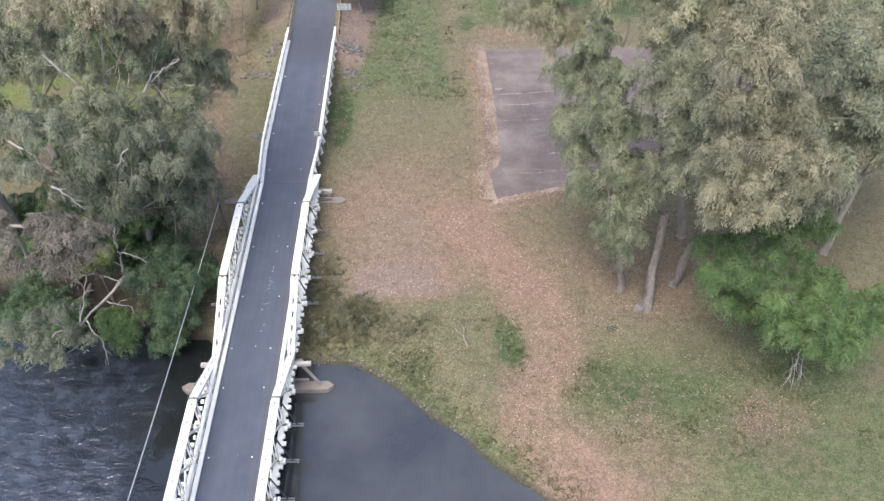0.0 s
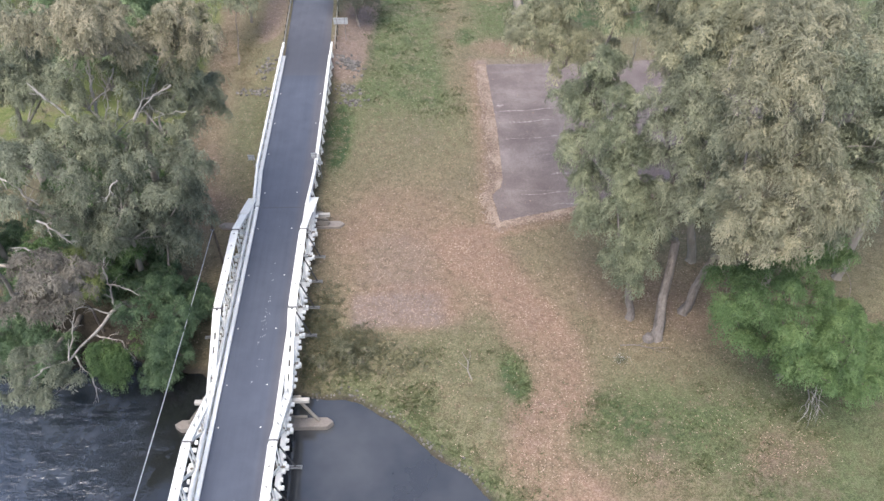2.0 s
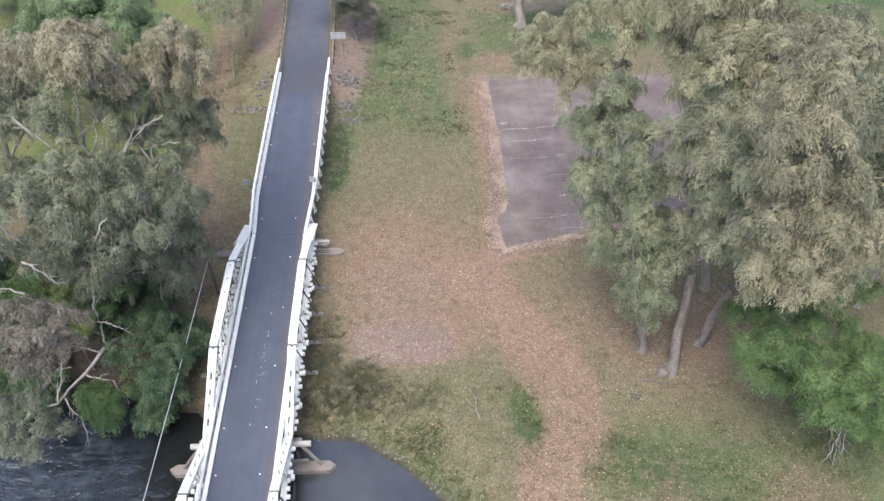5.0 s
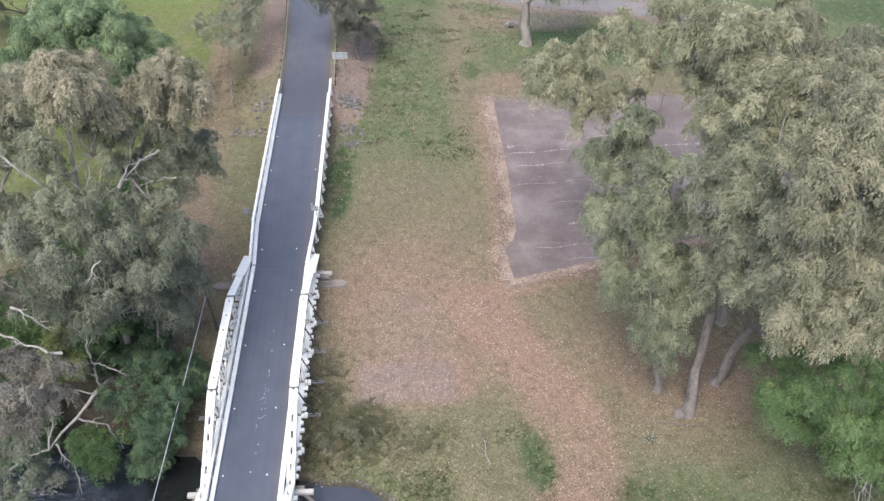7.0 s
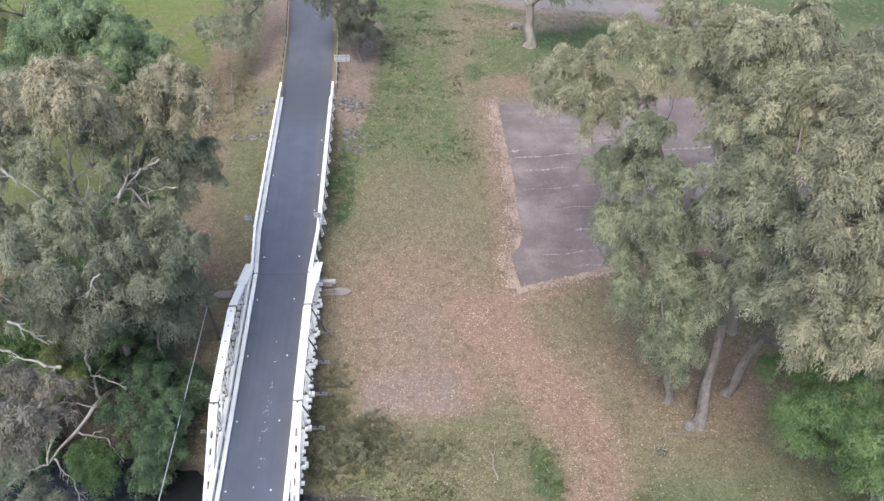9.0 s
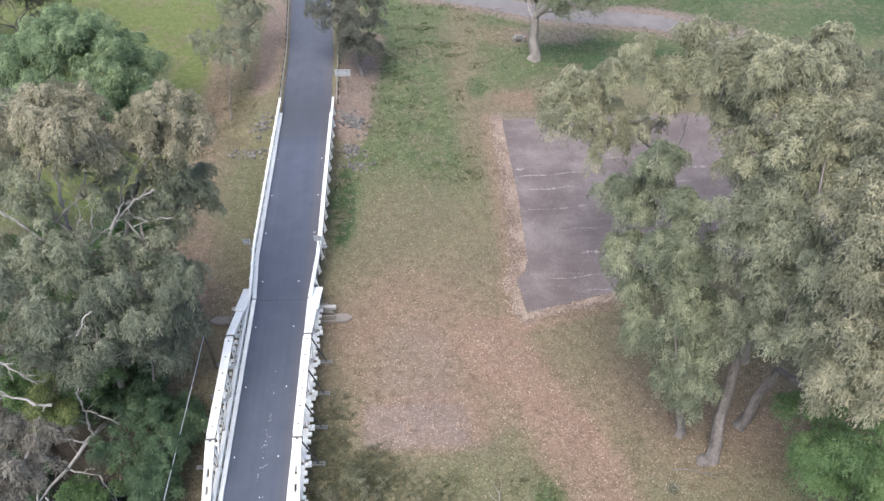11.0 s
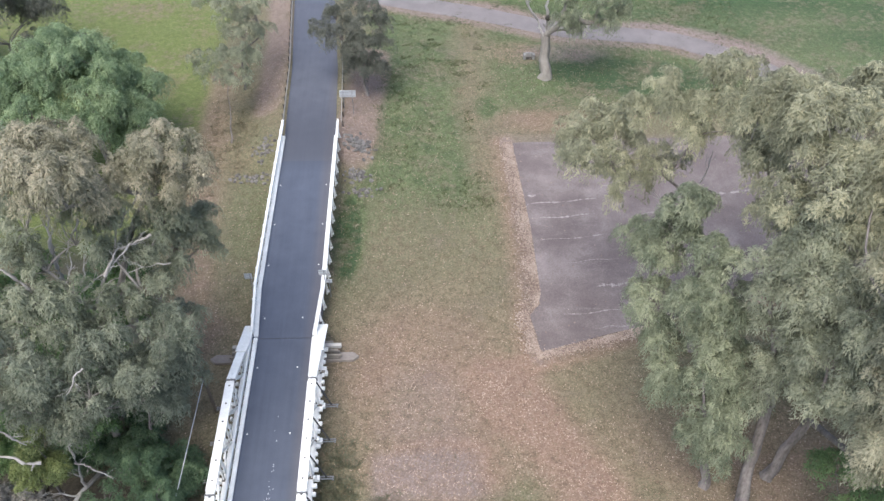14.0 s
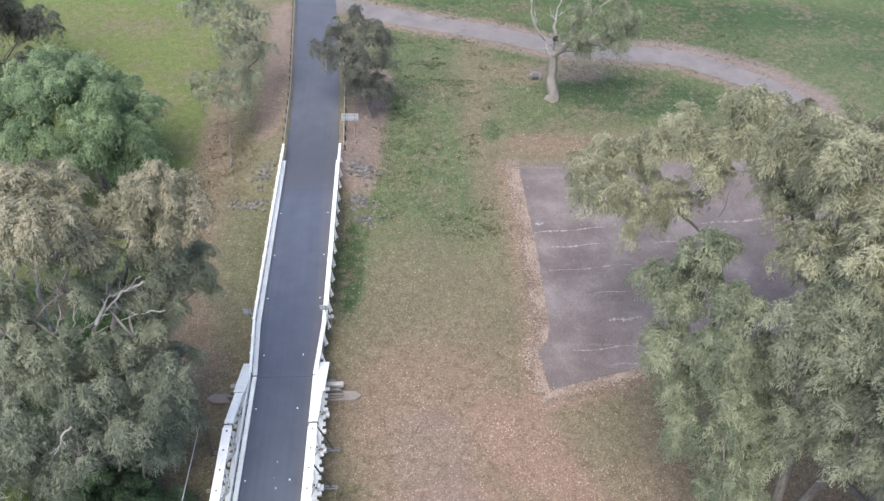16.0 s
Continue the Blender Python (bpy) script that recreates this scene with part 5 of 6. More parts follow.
warm_top = [(-13.9, 67.6, 28.3), (-12.5, 68.4, 28.3), (-11.9, 70.8, 27.3), (-10.5, 69.6, 27.3), (-13.0, 64.6, 29.3), (-10.7, 63.6, 29.8), (-9.7, 64.4, 29.3), (-9.5, 67.3, 27.3), (-8.5, 67.3, 26.2), (-5.5, 69.5, 27.3), (-4.4, 70.0, 26.8), (-4.0, 70.6, 25.2), (-6.9, 69.4, 26.3),
            (-5.5, 69.7, 25.2), (-7.6, 67.9, 25.2), (-6.5, 68.8, 24.2), (-4.6, 70.9, 23.2), (-11.1, 62.8, 28.2), (-9.8, 63.6, 27.7), (-9.0, 65.6, 26.2), (-16.0, 66.5, 28), (-15.0, 70.5, 27), (-18.5, 67.5, 27), (-12.5, 66.5, 27)]
tree("gum_tree", "tall gum tree with warm olive crown beside the bridge", (-11.5, 69), sized(warm_top, 1.4, 2.0, 11), GUM_TAN, BARK_PALE, 0.45, (-10.6, 68.4, 15.0), bare=WARM_LIMBS, bare_label="pale bare limb", **dict(GUM_KIND, subs=3.7))
tree("gum_tree", "tall gum tree with dull foliage", (-26, 64), lobes_in(14, (-33, 55, 12), (-19, 72, 26), 2.2, 2.8, 10), GUM_DULL, BARK_PALE, 0.6, 0.4, **DEEP_KIND)
tree("gum_tree", "tall gum tree with grey-green foliage", (-28, 79), lobes_in(12, (-35, 73, 12), (-20, 84, 22), 2.2, 2.8, 11), GUM, BARK_PALE, 0.5, 0.4, **DEEP_KIND)
over_water = [(-13.7, 47.2, 19.3), (-11.7, 47.0, 19.8), (-9.9, 47.1, 19.3), (-8.7, 47.0, 18.8), (-11.1, 43.4, 21.3), (-9.5, 43.3, 21.3), (-8.6, 44.4, 19.8), (-11.8, 42.3, 20.3), (-10.3, 42.7, 19.8), (-9.8, 43.6, 19.3), (-14.5, 44.8, 20.3), (-15.4, 44.1, 18.3), (-16.5, 47.5, 19.5)]
tree("gum_tree", "gum tree with browned foliage reaching over the water", (-20.5, 61), sized(over_water, 0.85, 1.2, 12), GUM_BROWN, BARK_PALE, 0.3, (-18.0, 51.0, 12.5), **dict(GUM_KIND, subs=7.0, clump=0.62, hang=0.7))
low = [(-17.5, 47.7, 8.4), (-15.6, 47.8, 8.9), (-16.7, 45.9, 7.9), (-15.0, 46.1, 7.8), (-13.7, 46.5, 6.8), (-16.7, 44.2, 7.3), (-15.3, 44.7, 6.8), (-14.4, 47.2, 7.3), (-19.8, 46.9, 7.4), (-18.9, 44.2, 7.4)]
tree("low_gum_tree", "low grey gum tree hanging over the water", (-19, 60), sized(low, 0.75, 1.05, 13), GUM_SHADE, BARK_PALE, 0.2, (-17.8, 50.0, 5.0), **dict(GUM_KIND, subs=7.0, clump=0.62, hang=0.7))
for lo, hi, base, seed in (((-12.5, 52.2, 0.6), (-6.6, 59.5, 6.5), (-9.5, 56), 13), ((-17, 59, 1), (-8, 67, 4.5), (-11.5, 63), 14), ((-31, 53, 0.2), (-19, 59, 5), (-24, 58), 15), ((-14.6, 51.2, 0.2), (-11.8, 54, 3.4), (-12.4, 56.4), 22),
                           ((-30, 60, 1), (-19, 72, 6), (-24, 67), 23), ((-10.5, 51.6, -0.6), (-6.2, 55, 2), (-8.6, 55), 31), ((-25, 52, -0.2), (-18, 55.5, 2.6), (-21, 55.6), 32), ((-20, 60.5, 0.5), (-13, 65, 4.5), (-16, 63), 33), ((-21, 66, 2), (-12, 74, 10), (-16, 70), 35), ((-21, 74, 1), (-13.5, 82, 8), (-16.5, 78), 36), ((-28, 70, 3), (-20, 80, 10), (-24, 75), 37), ((-9.2, 57.5, 0.3), (-6.2, 61.5, 2.4), (-7.4, 59.4), 38)):
    tree("riverside_shrub", "lush dark-green shrub under the gum trees", base, lobes_in(12, lo, hi, 1.2, 1.8, seed), MOSSY if seed in (22, 35, 37) else LUSH, BARK, 0.1, 0.3, group="riverside shrubs", **BUSH_KIND)
for at, n, seed in (((-20.5, 60.5), 9, 61), ((-16.5, 58.6), 7, 62), ((-13.4, 62.2), 8, 63)):
    tree("young_tree", "young bright green tree among the gum trees", at, lobes_in(n, (at[0] - 2.4, at[1] - 2, 4), (at[0] + 2.4, at[1] + 2, 9.5), 1.1, 1.6, seed), SPRING if seed == 62 else MOSSY, BARK, 0.12, 0.4, **BUSH_KIND)
tree("young_tree", "leafy green young tree behind the pale limbs", (-12.0, 72.5), lobes_in(9, (-15, 69.5, 8), (-8.8, 74, 14), 1.2, 1.7, 64), MOSSY, BARK, 0.15, 0.4, **BUSH_KIND)
tree("dry_shrub", "half-dead greyish-pink twiggy shrub under the gum trees", (-12.8, 64.6), lobes_in(5, (-13.8, 63.6, 2.2), (-11.0, 65.4, 3.8), 0.7, 1.0, 34), GUM_BROWN, BARK_PALE, 0.07, 0.2, subs=5, leaves=200, clump=0.5, size=(0.16, 0.03),
            bare=[(((-12.7, 64.8, 0.4), (-12.4 + 0.6 * c, 64.4 + 0.5 * e, 4.6 - 0.12 * c * c)), 0.06) for c, e in ((0, 0), (1, -1), (-1.4, 0.6), (1.8, 1), (-2, -1), (-2.6, 0.2), (0.6, 1.6), (2.6, -0.6), (0.4, -2), (-1, -1.8))], bare_label="bare greyish-pink twig")
CLEAR.clear()
for at, n, r, seed in (((7.6, 54.6), 6, 0.75, 71), ((9.4, 53.8), 4, 0.6, 72), ((5.4, 53.4), 4, 0.6, 73)):
    tree("weedy_shrub", "low grey-green weedy shrub on the bank beside the bridge", at, lobes_in(n, (at[0] - 1.2, at[1] - 0.9, -0.5), (at[0] + 1.2, at[1] + 0.9, 0.5), r * 0.8, r * 1.2, seed), WEED, BARK, 0.05, 0.3, group="bank shrubs", subs=12, leaves=420, clump=0.4, hang=0.7, size=(0.17, 0.026))

# far side
pepper = dome(44, (-26.0, 103.0, 6.2), 8.2, 9.6, 1.8, 2.5, 16) + dome(9, (-19.6, 101.5, 5.0), 2.4, 4.4, 1.5, 1.9, 56)
tree("pepper_tree", "rounded soft-green weeping tree on the lawn", (-24, 103), pepper, PEPPER, BARK, 0.4, 0.3, subs=2.7, leaves=290, clump=1.05, hang=1.25, size=(0.27, 0.05))
roadside_grey = [(-12.9, 112.2, 8.0), (-11.2, 112.6, 8.5), (-8.9, 113.2, 8.5), (-7.4, 114.1, 7.5), (-11.7, 110.6, 7.0), (-9.7, 110.4, 7.0), (-8.2, 111.4, 6.5)]
tree("roadside_tree", "thin grey-leaved tree with bare stems beside the road", (-10.1, 106.6), sized(roadside_grey, 1.4, 1.9, 17), GUM_DULL, BARK, 0.1, (-10.0, 109.0, 3.6), **dict(FAR_KIND, subs=3.6, clump=0.6))
roadside_green = [(-13.0, 120.1, 12.5), (-11.8, 122.9, 12.5), (-9.5, 121.5, 12.5), (-7.8, 121.9, 11.5), (-10.9, 118.5, 11.5), (-8.6, 118.7, 11.0), (-7.2, 119.8, 10.0), (-10.0, 116.7, 9.4), (-8.0, 116.9, 8.9), (-6.7, 119.0, 8.4), (-13.5, 127.4, 12.5), (-10.3, 127.4, 12.5), (-15.0, 123.5, 11.5)]
tree("roadside_tree", "taller feathery green tree beside the road", (-10, 118.5), sized(roadside_green, 1.5, 2.2, 18), GUM, BARK, 0.17, (-9.8, 119.0, 5.5), **dict(FAR_KIND, subs=3.2, clump=0.62))
roadside_dark = [(0.9, 117.0, 9.5), (2.9, 119.2, 10.5), (5.0, 121.5, 11.5), (7.1, 119.6, 11.0), (5.7, 117.4, 10.0), (8.4, 118.2, 9.5), (3.6, 116.5, 9.0), (6.4, 115.4, 8.5), (8.4, 117.0, 7.5), (5.0, 115.1, 7.5), (6.0, 114.6, 5.6), (7.8, 115.4, 5.2), (4.6, 115.6, 5.8)]
tree("roadside_tree", "dark grey-green tree leaning over the road", (6.4, 115.2), sized(roadside_dark, 1.4, 2.0, 19), GUM_DIM, BARK, 0.2, (6.0, 116.0, 4.5), **dict(FAR_KIND, subs=5.0))
lawn_gum = [(32.4, 121.0, 11.6), (34.3, 120.5, 12.6), (36.4, 119.5, 11.5), (38.5, 120.0, 12.1), (33.7, 119.5, 10.0), (36.0, 119.2, 9.0), (38.2, 119.8, 9.0), (39.6, 121.0, 9.5), (33.3, 119.1, 7.8), (31.8, 119.9, 9.0), (37.1, 121.9, 14.1), (34.3, 122.4, 14.6), (31.4, 121.4, 18.6), (26.0, 120.4, 19.6)]
lawn_tree = tree("gum_tree", "tall pale-trunked gum tree on the lawn with a dark hollow", (30.6, 120.5), sized(lawn_gum, 1.3, 1.8, 20), GUM_DEEP, BARK_PALE, 0.74, (30.2, 121.2, 6.0),
     bare=[(((30.1, 121.2, 5.4), (29.0, 121.8, 8.0), (26.8, 121.3, 13.5), (26.2, 121.0, 18.5)), 0.3), (((30.2, 121.2, 5.6), (30.2, 121.3, 9.0), (30.4, 121.2, 14.0), (31.2, 121.4, 18.0)), 0.36), (((30.3, 121.2, 5.6), (32.0, 121.6, 9.0), (33.8, 121.4, 13.0)), 0.17)], bare_label="smooth pale limb", **dict(FAR_KIND, hang=1.6, subs=5.0))
# A dark rounded lump stands in for the hollow.
hollow = bmesh.new()
bmesh.ops.create_icosphere(hollow, subdivisions=2, radius=0.42)
bmesh.ops.transform(hollow, matrix=Matrix.Translation((30.25, 120.95, 8.6)) @ Matrix.Diagonal((1.0, 0.6, 0.9, 1)), verts=hollow.verts)
part("hollow", hollow, DARK, lawn_tree, "dark hollow in the limb")
tree("dark_tree", "dark-leaved tree at the lawn's edge", (-41, 123), dome(14, (-41, 122, 3), 9, 11, 2.2, 2.8, 21), GUM_DIM, BARK, 0.3, 0.35, **DEEP_KIND)

# bare dead tree leaning over the water
dead = thing("dead_tree", (-13.8, 60.9, 0), "bare pale dead tree leaning over the water", "dead tree")
part("trunk", tube("trunk", DEAD_TRUNK, (0.28, 0.22, 0.18, 0.17, 0.15, 0.14, 0.11, 0.08), 10), LIMB, dead)
for line, r in DEAD_LIMBS:
    for p, q, i in zip(line, line[1:], range(9)):
        part("branch", gather("branch", forked(p, q, r * 0.8 ** i, 2, 7)), LIMB, dead)


def fallen_branch(at, turn, length, label, mat):
    x, y = at
    z = float(height(np.array(x), np.array(y))) + 0.06
    br = thing("fallen_branch", (x, y, z), label, "fallen branch", "fallen branches")
    c, s = math.cos(radians(turn)), math.sin(radians(turn))

    def q(u, v, w=0.0):
        return (x + u * c - v * s, y + u * s + v * c, z + w)
    part("stem", tube("stem", [q(0, 0), q(length * 0.3, 0.15, 0.1), q(length * 0.6, -0.1, 0.16), q(length, 0.2, 0.05)], (0.07, 0.06, 0.045, 0.02), 7), mat, br)
    part("twig", tube("twig", [q(length * 0.35, 0.1, 0.1), q(length * 0.5, 0.5, 0.2), q(length * 0.7, 0.8, 0.1)], (0.04, 0.03, 0.015), 6), mat, br)
    part("twig", tube("twig", [q(length * 0.6, -0.1, 0.15), q(length * 0.75, -0.45, 0.25), q(length * 0.95, -0.55, 0.1)], (0.035, 0.025, 0.012), 6), mat, br)


fallen_branch((19.9, 50.9), 100, 3.4, "pale forked dead branch on the grass", BARK_PALE)
fallen_branch((34.4, 54.6), -8, 4.6, "long dead branch beside the gum trunks", BARK)
fallen_branch((50.8, 49.0), 246, 3.2, "bare twigs below the green tree", BARK_PALE)
fallen_branch((51.0, 48.8), 272, 2.6, "bare twigs below the green tree", BARK_PALE)
for x, y, r in ((37.3, 55.4, 0.5),):
    z = float(height(np.array(x), np.array(y)))
    st = thing("tree_stump", (x, y, z), "weathered grey tree stump on the grass", "stump", "stumps")
    part("stump", tube("stump", [(x, y, z - 0.2), (x, y, z + 0.05), (x + 0.03, y, z + 0.3), (x + 0.05, y, z + 0.5), (x + 0.05, y, z + 0.51)], (r * 1.4, r * 1.15, r, r * 0.9, 0.01), 12), BARK, st)

# pale sand washed into seams of the court
SAND = worn("pale_sand_seam", (0.18, 0.158, 0.15), (0.4, 0.365, 0.345), 0.95, fine=12, coarse=1.5, relief=0.01, own=False)
sg = np.random.default_rng(51)
for x0, y0, long, wide in ((25.2, 94.0, 8, 0.16), (25.7, 91.5, 7, 0.14), (26, 88.0, 9, 0.09), (31, 81.0, 3.5, 0.3), (27, 77.2, 7, 0.08), (34, 97, 7, 0.12), (28, 84.5, 6, 0.06), (38, 92, 8, 0.14), (44, 95, 9, 0.2), (30, 75.4, 4, 0.07), (25.4, 95.4, 1.0, 0.3)):
    u = np.linspace(0, 1, 48)
    w = np.maximum(wide * 1.25 * sg.uniform(0, 1, 48) ** 1.6 * np.sin(np.pi * np.clip(u, 0.02, 0.98)) ** 0.4, 0.01)
    mx, my = x0 + u * long, y0 + u * long * 0.09 + 0.1 * np.sin(u * 9 + x0)
    v = np.concatenate([np.stack([mx, my - w, np.full(48, 0.066)], -1), np.stack([mx, my + w, np.full(48, 0.066)], -1)])
    k = np.arange(47)
    part("sand_seam", from_arrays("sand_seam", v, np.stack([k, k + 1, k + 49, k + 48], -1)), SAND, court, "pale sand washed into a seam")

# small stone fireplace on the lawn
fx, fy = 28.9, 125.4
fz = float(height(np.array(fx), np.array(fy)))
fire = thing("stone_fireplace", (fx, fy, fz), "small grey stone fireplace open at the front", "fireplace")
part("side_wall", box((fx - 0.8, fy - 0.4, fz - 0.2), (fx - 0.45, fy + 0.4, fz + 0.7), 0.06), PALE_STONE, fire)
part("side_wall", box((fx + 0.45, fy - 0.4, fz - 0.2), (fx + 0.8, fy + 0.4, fz + 0.7), 0.06), PALE_STONE, fire)
part("back_wall", box((fx - 0.44, fy + 0.15, fz - 0.2), (fx + 0.44, fy + 0.42, fz + 0.75), 0.06), PALE_STONE, fire)
part("hearth", box((fx - 0.44, fy - 0.38, fz - 0.1), (fx + 0.44, fy + 0.14, fz + 0.08), 0.02), DARK, fire)

# ---- ground cover ----
def scattered(n, lo, hi, chance):
    x, y = rng.uniform(lo[0], hi[0], n), rng.uniform(lo[1], hi[1], n)
    keep = rng.uniform(size=n) < chance(x, y)
    return x[keep], y[keep]


def off_pavement(x, y):
    court_at = (x > 24.5) & (y > 72.2 + (x - 24.7) * 0.3) & (y < 105.6) & (x < 61)
    near_path = np.min(np.hypot(x[:, None] - cxp[None, ::3], y[:, None] - cyp[None, ::3]), 1) < 2.0
    road_at = (np.abs(x - road_x(y)) < 3.4) & (y > 98)
    return ~(court_at | near_path | road_at) & (y > shore(x) + 0.5)


def tufts(name, label, mat, x, y, blades, tall, wide, lay):
    keep = off_pavement(x, y)
    x, y = x[keep], y[keep]
    z = height(x, y)
    base = np.repeat(np.stack([x, y, z], -1), blades, 0)
    n = len(base)
    base[:, :2] += rng.normal(size=(n, 2)) * 0.09
    d = unit(np.concatenate([rng.normal(size=(n, 2)) * lay, np.ones((n, 1))], 1))
    s = unit(np.cross(d, rng.normal(size=(n, 3)))) * wide
    L = (tall * rng.uniform(0.5, 1.4, n))[:, None]
    v = np.stack([base - s, base + s, base + d * L * 0.6 + s * 0.7, base + d * L + np.array([0, 0, -0.02])], 1).reshape(-1, 3)
    ob = part(name, from_arrays(name, v, np.arange(4 * n).reshape(-1, 4)), mat, None)
    return tagged(ob, label, "grass", kind="stuff")


gr = lambda x, y: np.clip(weights(x, y)[0] - 0.35, 0, 1) * (weights(x, y)[1] < 0.6)
x, y = scattered(42000, (-16, 36), (62, 150), gr)
tufts("green_grass", "short green grass growing in uneven patches", GRASS, x, y, 4, 0.22, 0.025, 0.9)
dr = lambda x, y: np.clip(0.55 - weights(x, y)[0] * 0.4, 0.05, 1) * 0.6
x, y = scattered(42000, (-16, 36), (62, 125), dr)
tufts("dry_grass", "dry straw-coloured grass tufts", STRAW, x, y, 4, 0.24, 0.02, 1.2)
bk = lambda x, y: np.exp(-np.abs(y - shore(x) - 1.8) / 1.4) * 0.9
x, y = scattered(9000, (4, 34), (30, 58), bk)
tufts("bank_grass", "long green grass along the river bank", GRASS, x, y, 4, 0.3, 0.034, 1.7)
wd = lambda x, y: np.maximum(np.maximum(spread(x, y, 5.0, 90, 1.2, 5.0, 0, 1.0) * 0.25, spread(x, y, 24.4, 51, 0.9, 2.2, 10, 1.0) * 0.55), np.maximum(spread(x, y, 15, 49.6, 1.4, 1.2, 0, 1.0), spread(x, y, 32, 46.8, 5, 1.8, -20, 1.0) * 0.12))
x, y = scattered(45000, (3, 43), (40, 97), wd)
tufts("rank_grass", "rank dark-green grass in patches", GRASS, x, y, 5, 0.26, 0.036, 1.5)
td = lambda x, y: np.maximum(spread(x, y, -9.6, 108, 2.6, 7, 0, 0.8), spread(x, y, -12.2, 100, 1.2, 12, 0, 0.8) * 0.8) * np.clip(0.5 + 0.6 * wave(x, y, 1.3, 0.7), 0, 1)
x, y = scattered(5000, (-14.5, 86), (-5.5, 118), td)
tufts("tall_dry_grass", "tall yellowed dry grass beside the road bank", STRAW, x, y, 5, 0.3, 0.03, 1.6)
cl = np.random.default_rng(41)
cx0, cy0 = cl.uniform(6.5, 22, 46), cl.uniform(92, 137, 46)
cx0, cy0 = np.concatenate([cx0, cl.uniform(27, 55, 24), cl.uniform(11, 24, 8)]), np.concatenate([cy0, cl.uniform(38, 50, 24), cl.uniform(44, 56, 8)])
cr = cl.uniform(0.25, 0.8, len(cx0))
idx = np.repeat(np.arange(len(cx0)), (cr * 75).astype(int))
tufts("grass_clumps", "small dark-green grass clumps dotted over the lawn", GRASS, cx0[idx] + cl.normal(size=len(idx)) * cr[idx] * 1.5, cy0[idx] + cl.normal(size=len(idx)) * cr[idx], 4, 0.22, 0.028, 0.9)
rd = lambda x, y: np.maximum(spread(x, y, 8.6, 55, 2.4, 2.0, 0, 1.0), np.maximum(spread(x, y, 5.4, 57, 1.6, 5, 0, 1.0) * 0.6, spread(x, y, 13, 53.4, 3, 1.2, 0, 1.0) * 0.4))
x, y = scattered(6000, (3.8, 49), (17, 64), rd)
tufts("reed_clump", "dry reeds beside the bridge", WEED, x, y, 6, 0.6, 0.024, 1.7)
lt = lambda x, y: np.clip(weights(x, y)[1] * 0.35, 0.05, 1)
x, y = scattered(430000, (-14, 40), (52, 128), lt)
keep = off_pavement(x, y) | ((x > 24.5) & (x < 60) & (y > 72) & (y < 105) & (rng.uniform(size=len(x)) < 0.09))
x, y = x[keep], y[keep]
at = np.stack([x, y, np.maximum(height(x, y), np.where((x > 24.5) & (y > 72), 0.065, -9)) + 0.02], -1)
v, f = leaf_arrays(at, np.tile((0.0, 0.0, 1.0), (len(at), 1)), 0.17, 0.045, 0.0, 0.25)
litter_mesh = from_arrays("leaf_litter", v, f)
litter_mesh.attributes.new("spray", "FLOAT", "POINT").data.foreach_set("value", np.repeat(rng.uniform(0, 1, len(at)), 3).astype(np.float32))
litter = tagged(part("leaf_litter", litter_mesh, LITTER, None), "fallen dry gum leaves and bark flakes", "leaf litter", kind="stuff")

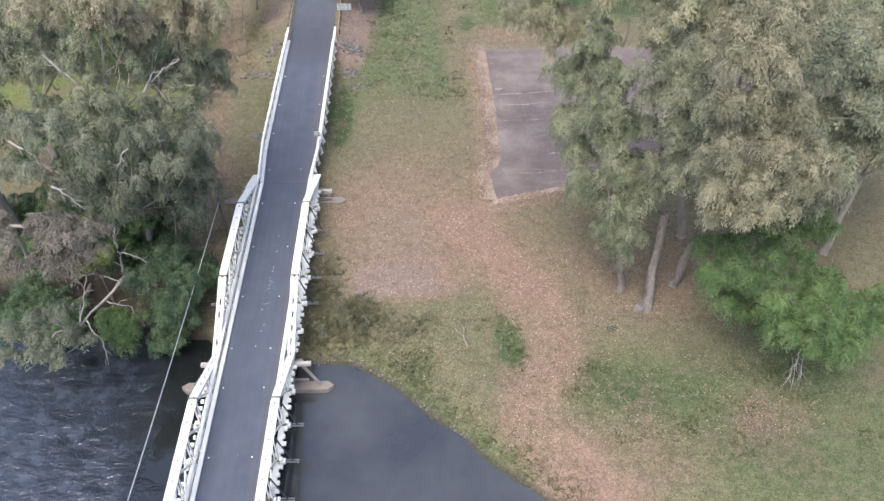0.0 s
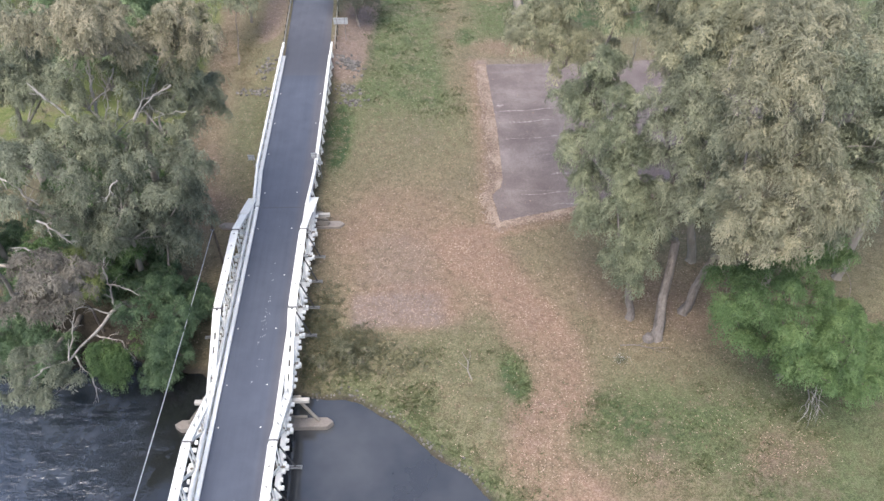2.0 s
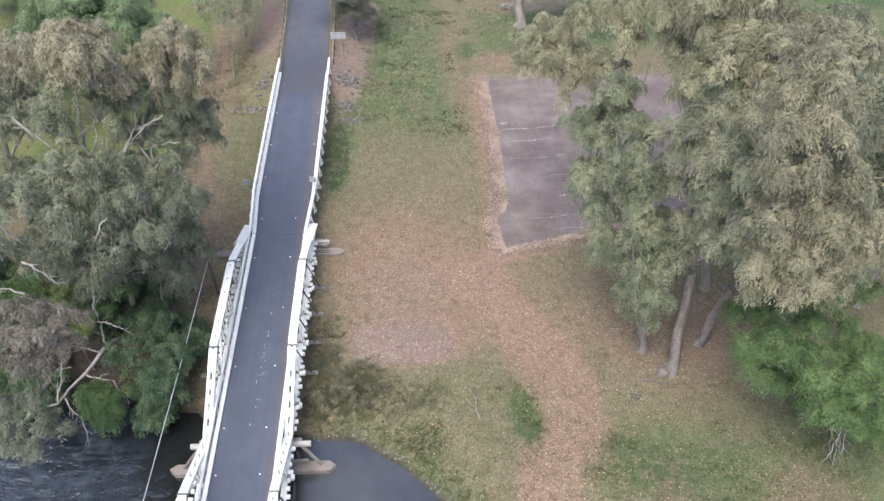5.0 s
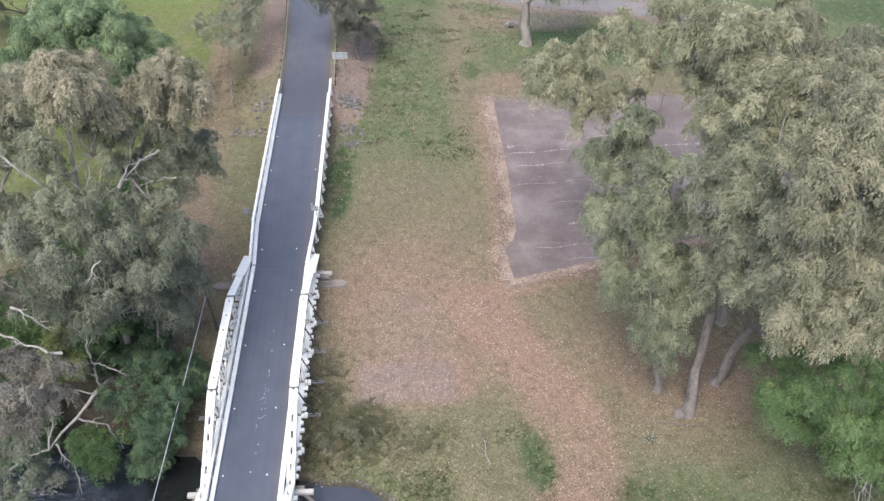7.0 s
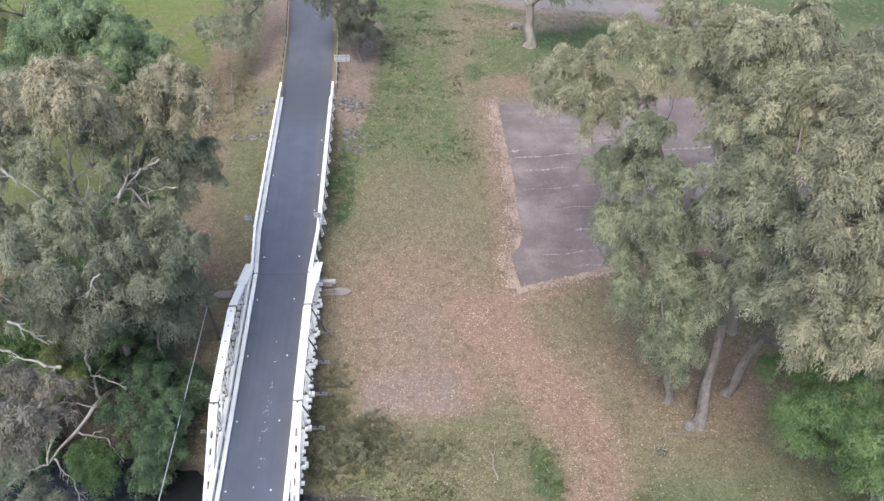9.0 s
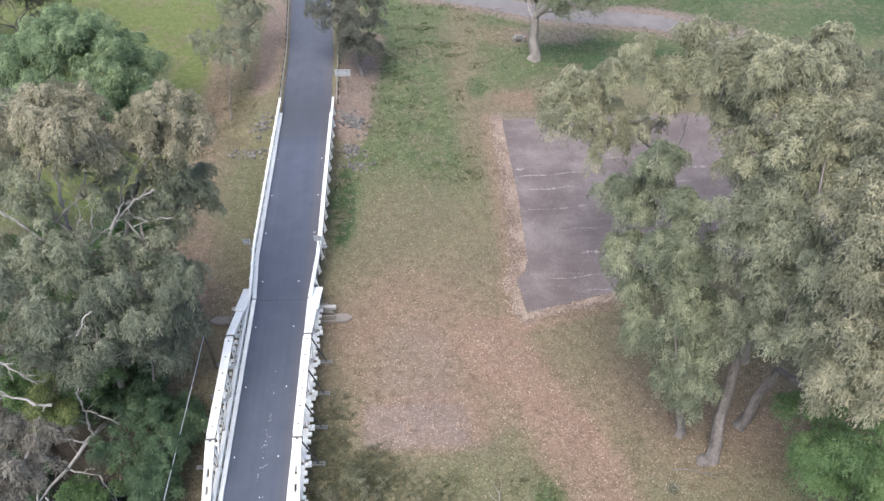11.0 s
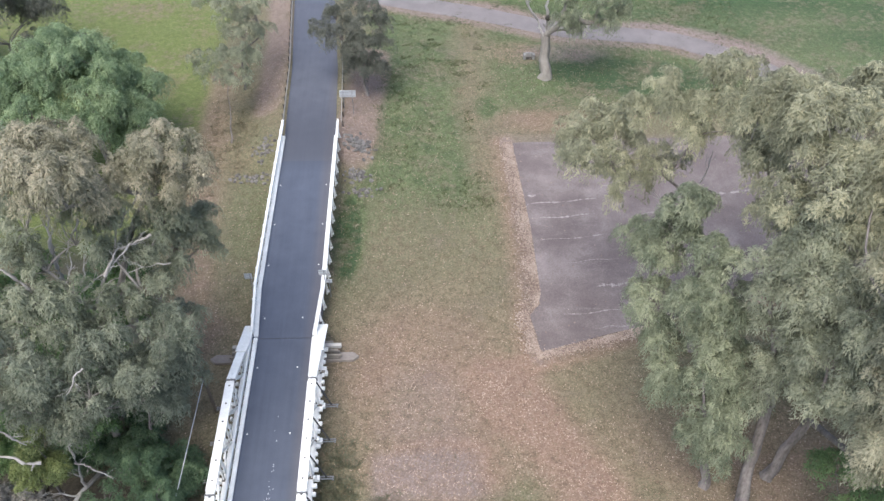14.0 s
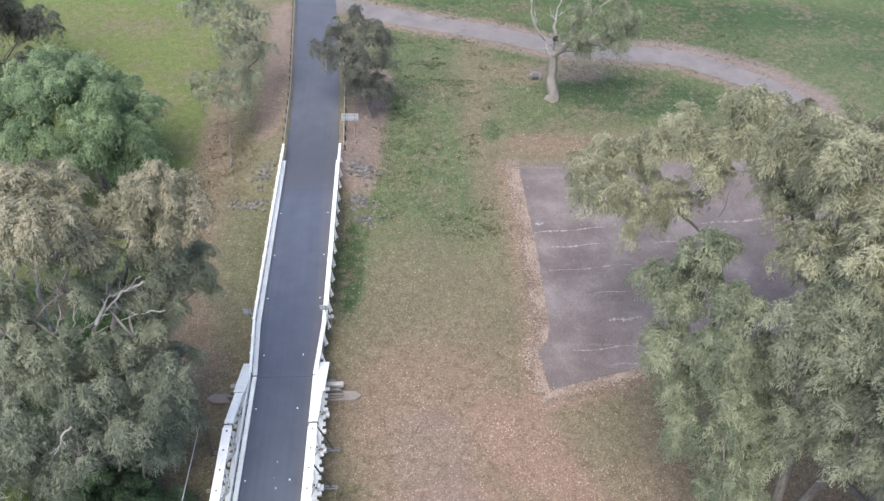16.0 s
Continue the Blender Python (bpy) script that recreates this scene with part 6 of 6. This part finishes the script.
# pale gravel and bark chips along the court's edges
ce = np.random.default_rng(77)
n = 13000
e = ce.uniform(0, 1, n)
long_side = e < 0.62
ey = np.where(long_side, 72.4 + ce.uniform(0, 1, n) * 33.5, 0)
ex = np.interp(ey, [q[0] for q in COURT_SIDE], [q[1] for q in COURT_SIDE]) - np.abs(ce.normal(0.3, 0.6, n))
fx2 = 23.7 + ce.uniform(0, 1, n) * 24
ex = np.where(long_side, ex, fx2)
ey = np.where(long_side, ey, 72.6 + (fx2 - 24.1) * 0.275 - np.abs(ce.normal(0.4, 0.34, n)))
ez = np.maximum(height(ex, ey), 0.0) + 0.07
r = ce.uniform(0.05, 0.125, n)[:, None, None]
turn = ce.normal(size=(n, 4, 3))
tet = np.array([(1, 0, -0.3), (-0.5, 0.87, -0.3), (-0.5, -0.87, -0.3), (0, 0, 0.7)])[None] + turn * 0.25
v = (np.stack([ex, ey, ez], -1)[:, None] + tet * r).reshape(-1, 3)
k = np.arange(n)[:, None] * 4
f = np.concatenate([k + np.array([[0, 2, 1]]), k + np.array([[0, 1, 3]]), k + np.array([[1, 2, 3]]), k + np.array([[2, 0, 3]])])
gravel_mesh = from_arrays("gravel_edging", v, f)
gravel_mesh.attributes.new("spray", "FLOAT", "POINT").data.foreach_set("value", np.repeat(ce.uniform(0.2, 1.0, n), 4).astype(np.float32))
tagged(part("gravel_edging", gravel_mesh, GRAVEL, None), "pale gravel and bark chips along the court edge", "gravel", kind="stuff")

# small white-flowering weed on the grass
wx0, wy0 = 34.1, 52.8
wz = float(height(np.array(wx0), np.array(wy0)))
weed = thing("flowering_weed", (wx0, wy0, wz), "small white-flowering weed on the dry grass", "plant")
at = np.array([wx0, wy0, wz + 0.2]) + rng.normal(size=(260, 3)) * np.array([0.3, 0.25, 0.1])
v, f = leaf_arrays(at, np.tile((0.0, 0.0, 1.0), (260, 1)), 0.12, 0.03, 0.2, 0.5)
part("foliage", from_arrays("foliage", v, f), WEED, weed)
at = np.array([wx0, wy0, wz + 0.36]) + rng.normal(size=(110, 3)) * np.array([0.4, 0.34, 0.06])
v, f = leaf_arrays(at, np.tile((0.0, 0.0, 1.0), (110, 1)), 0.05, 0.018, 0.0, 0.4)
tagged(part("flower_heads", from_arrays("flower_heads", v, f), REFLECTOR, weed), "small white flower heads", kind="stuff")
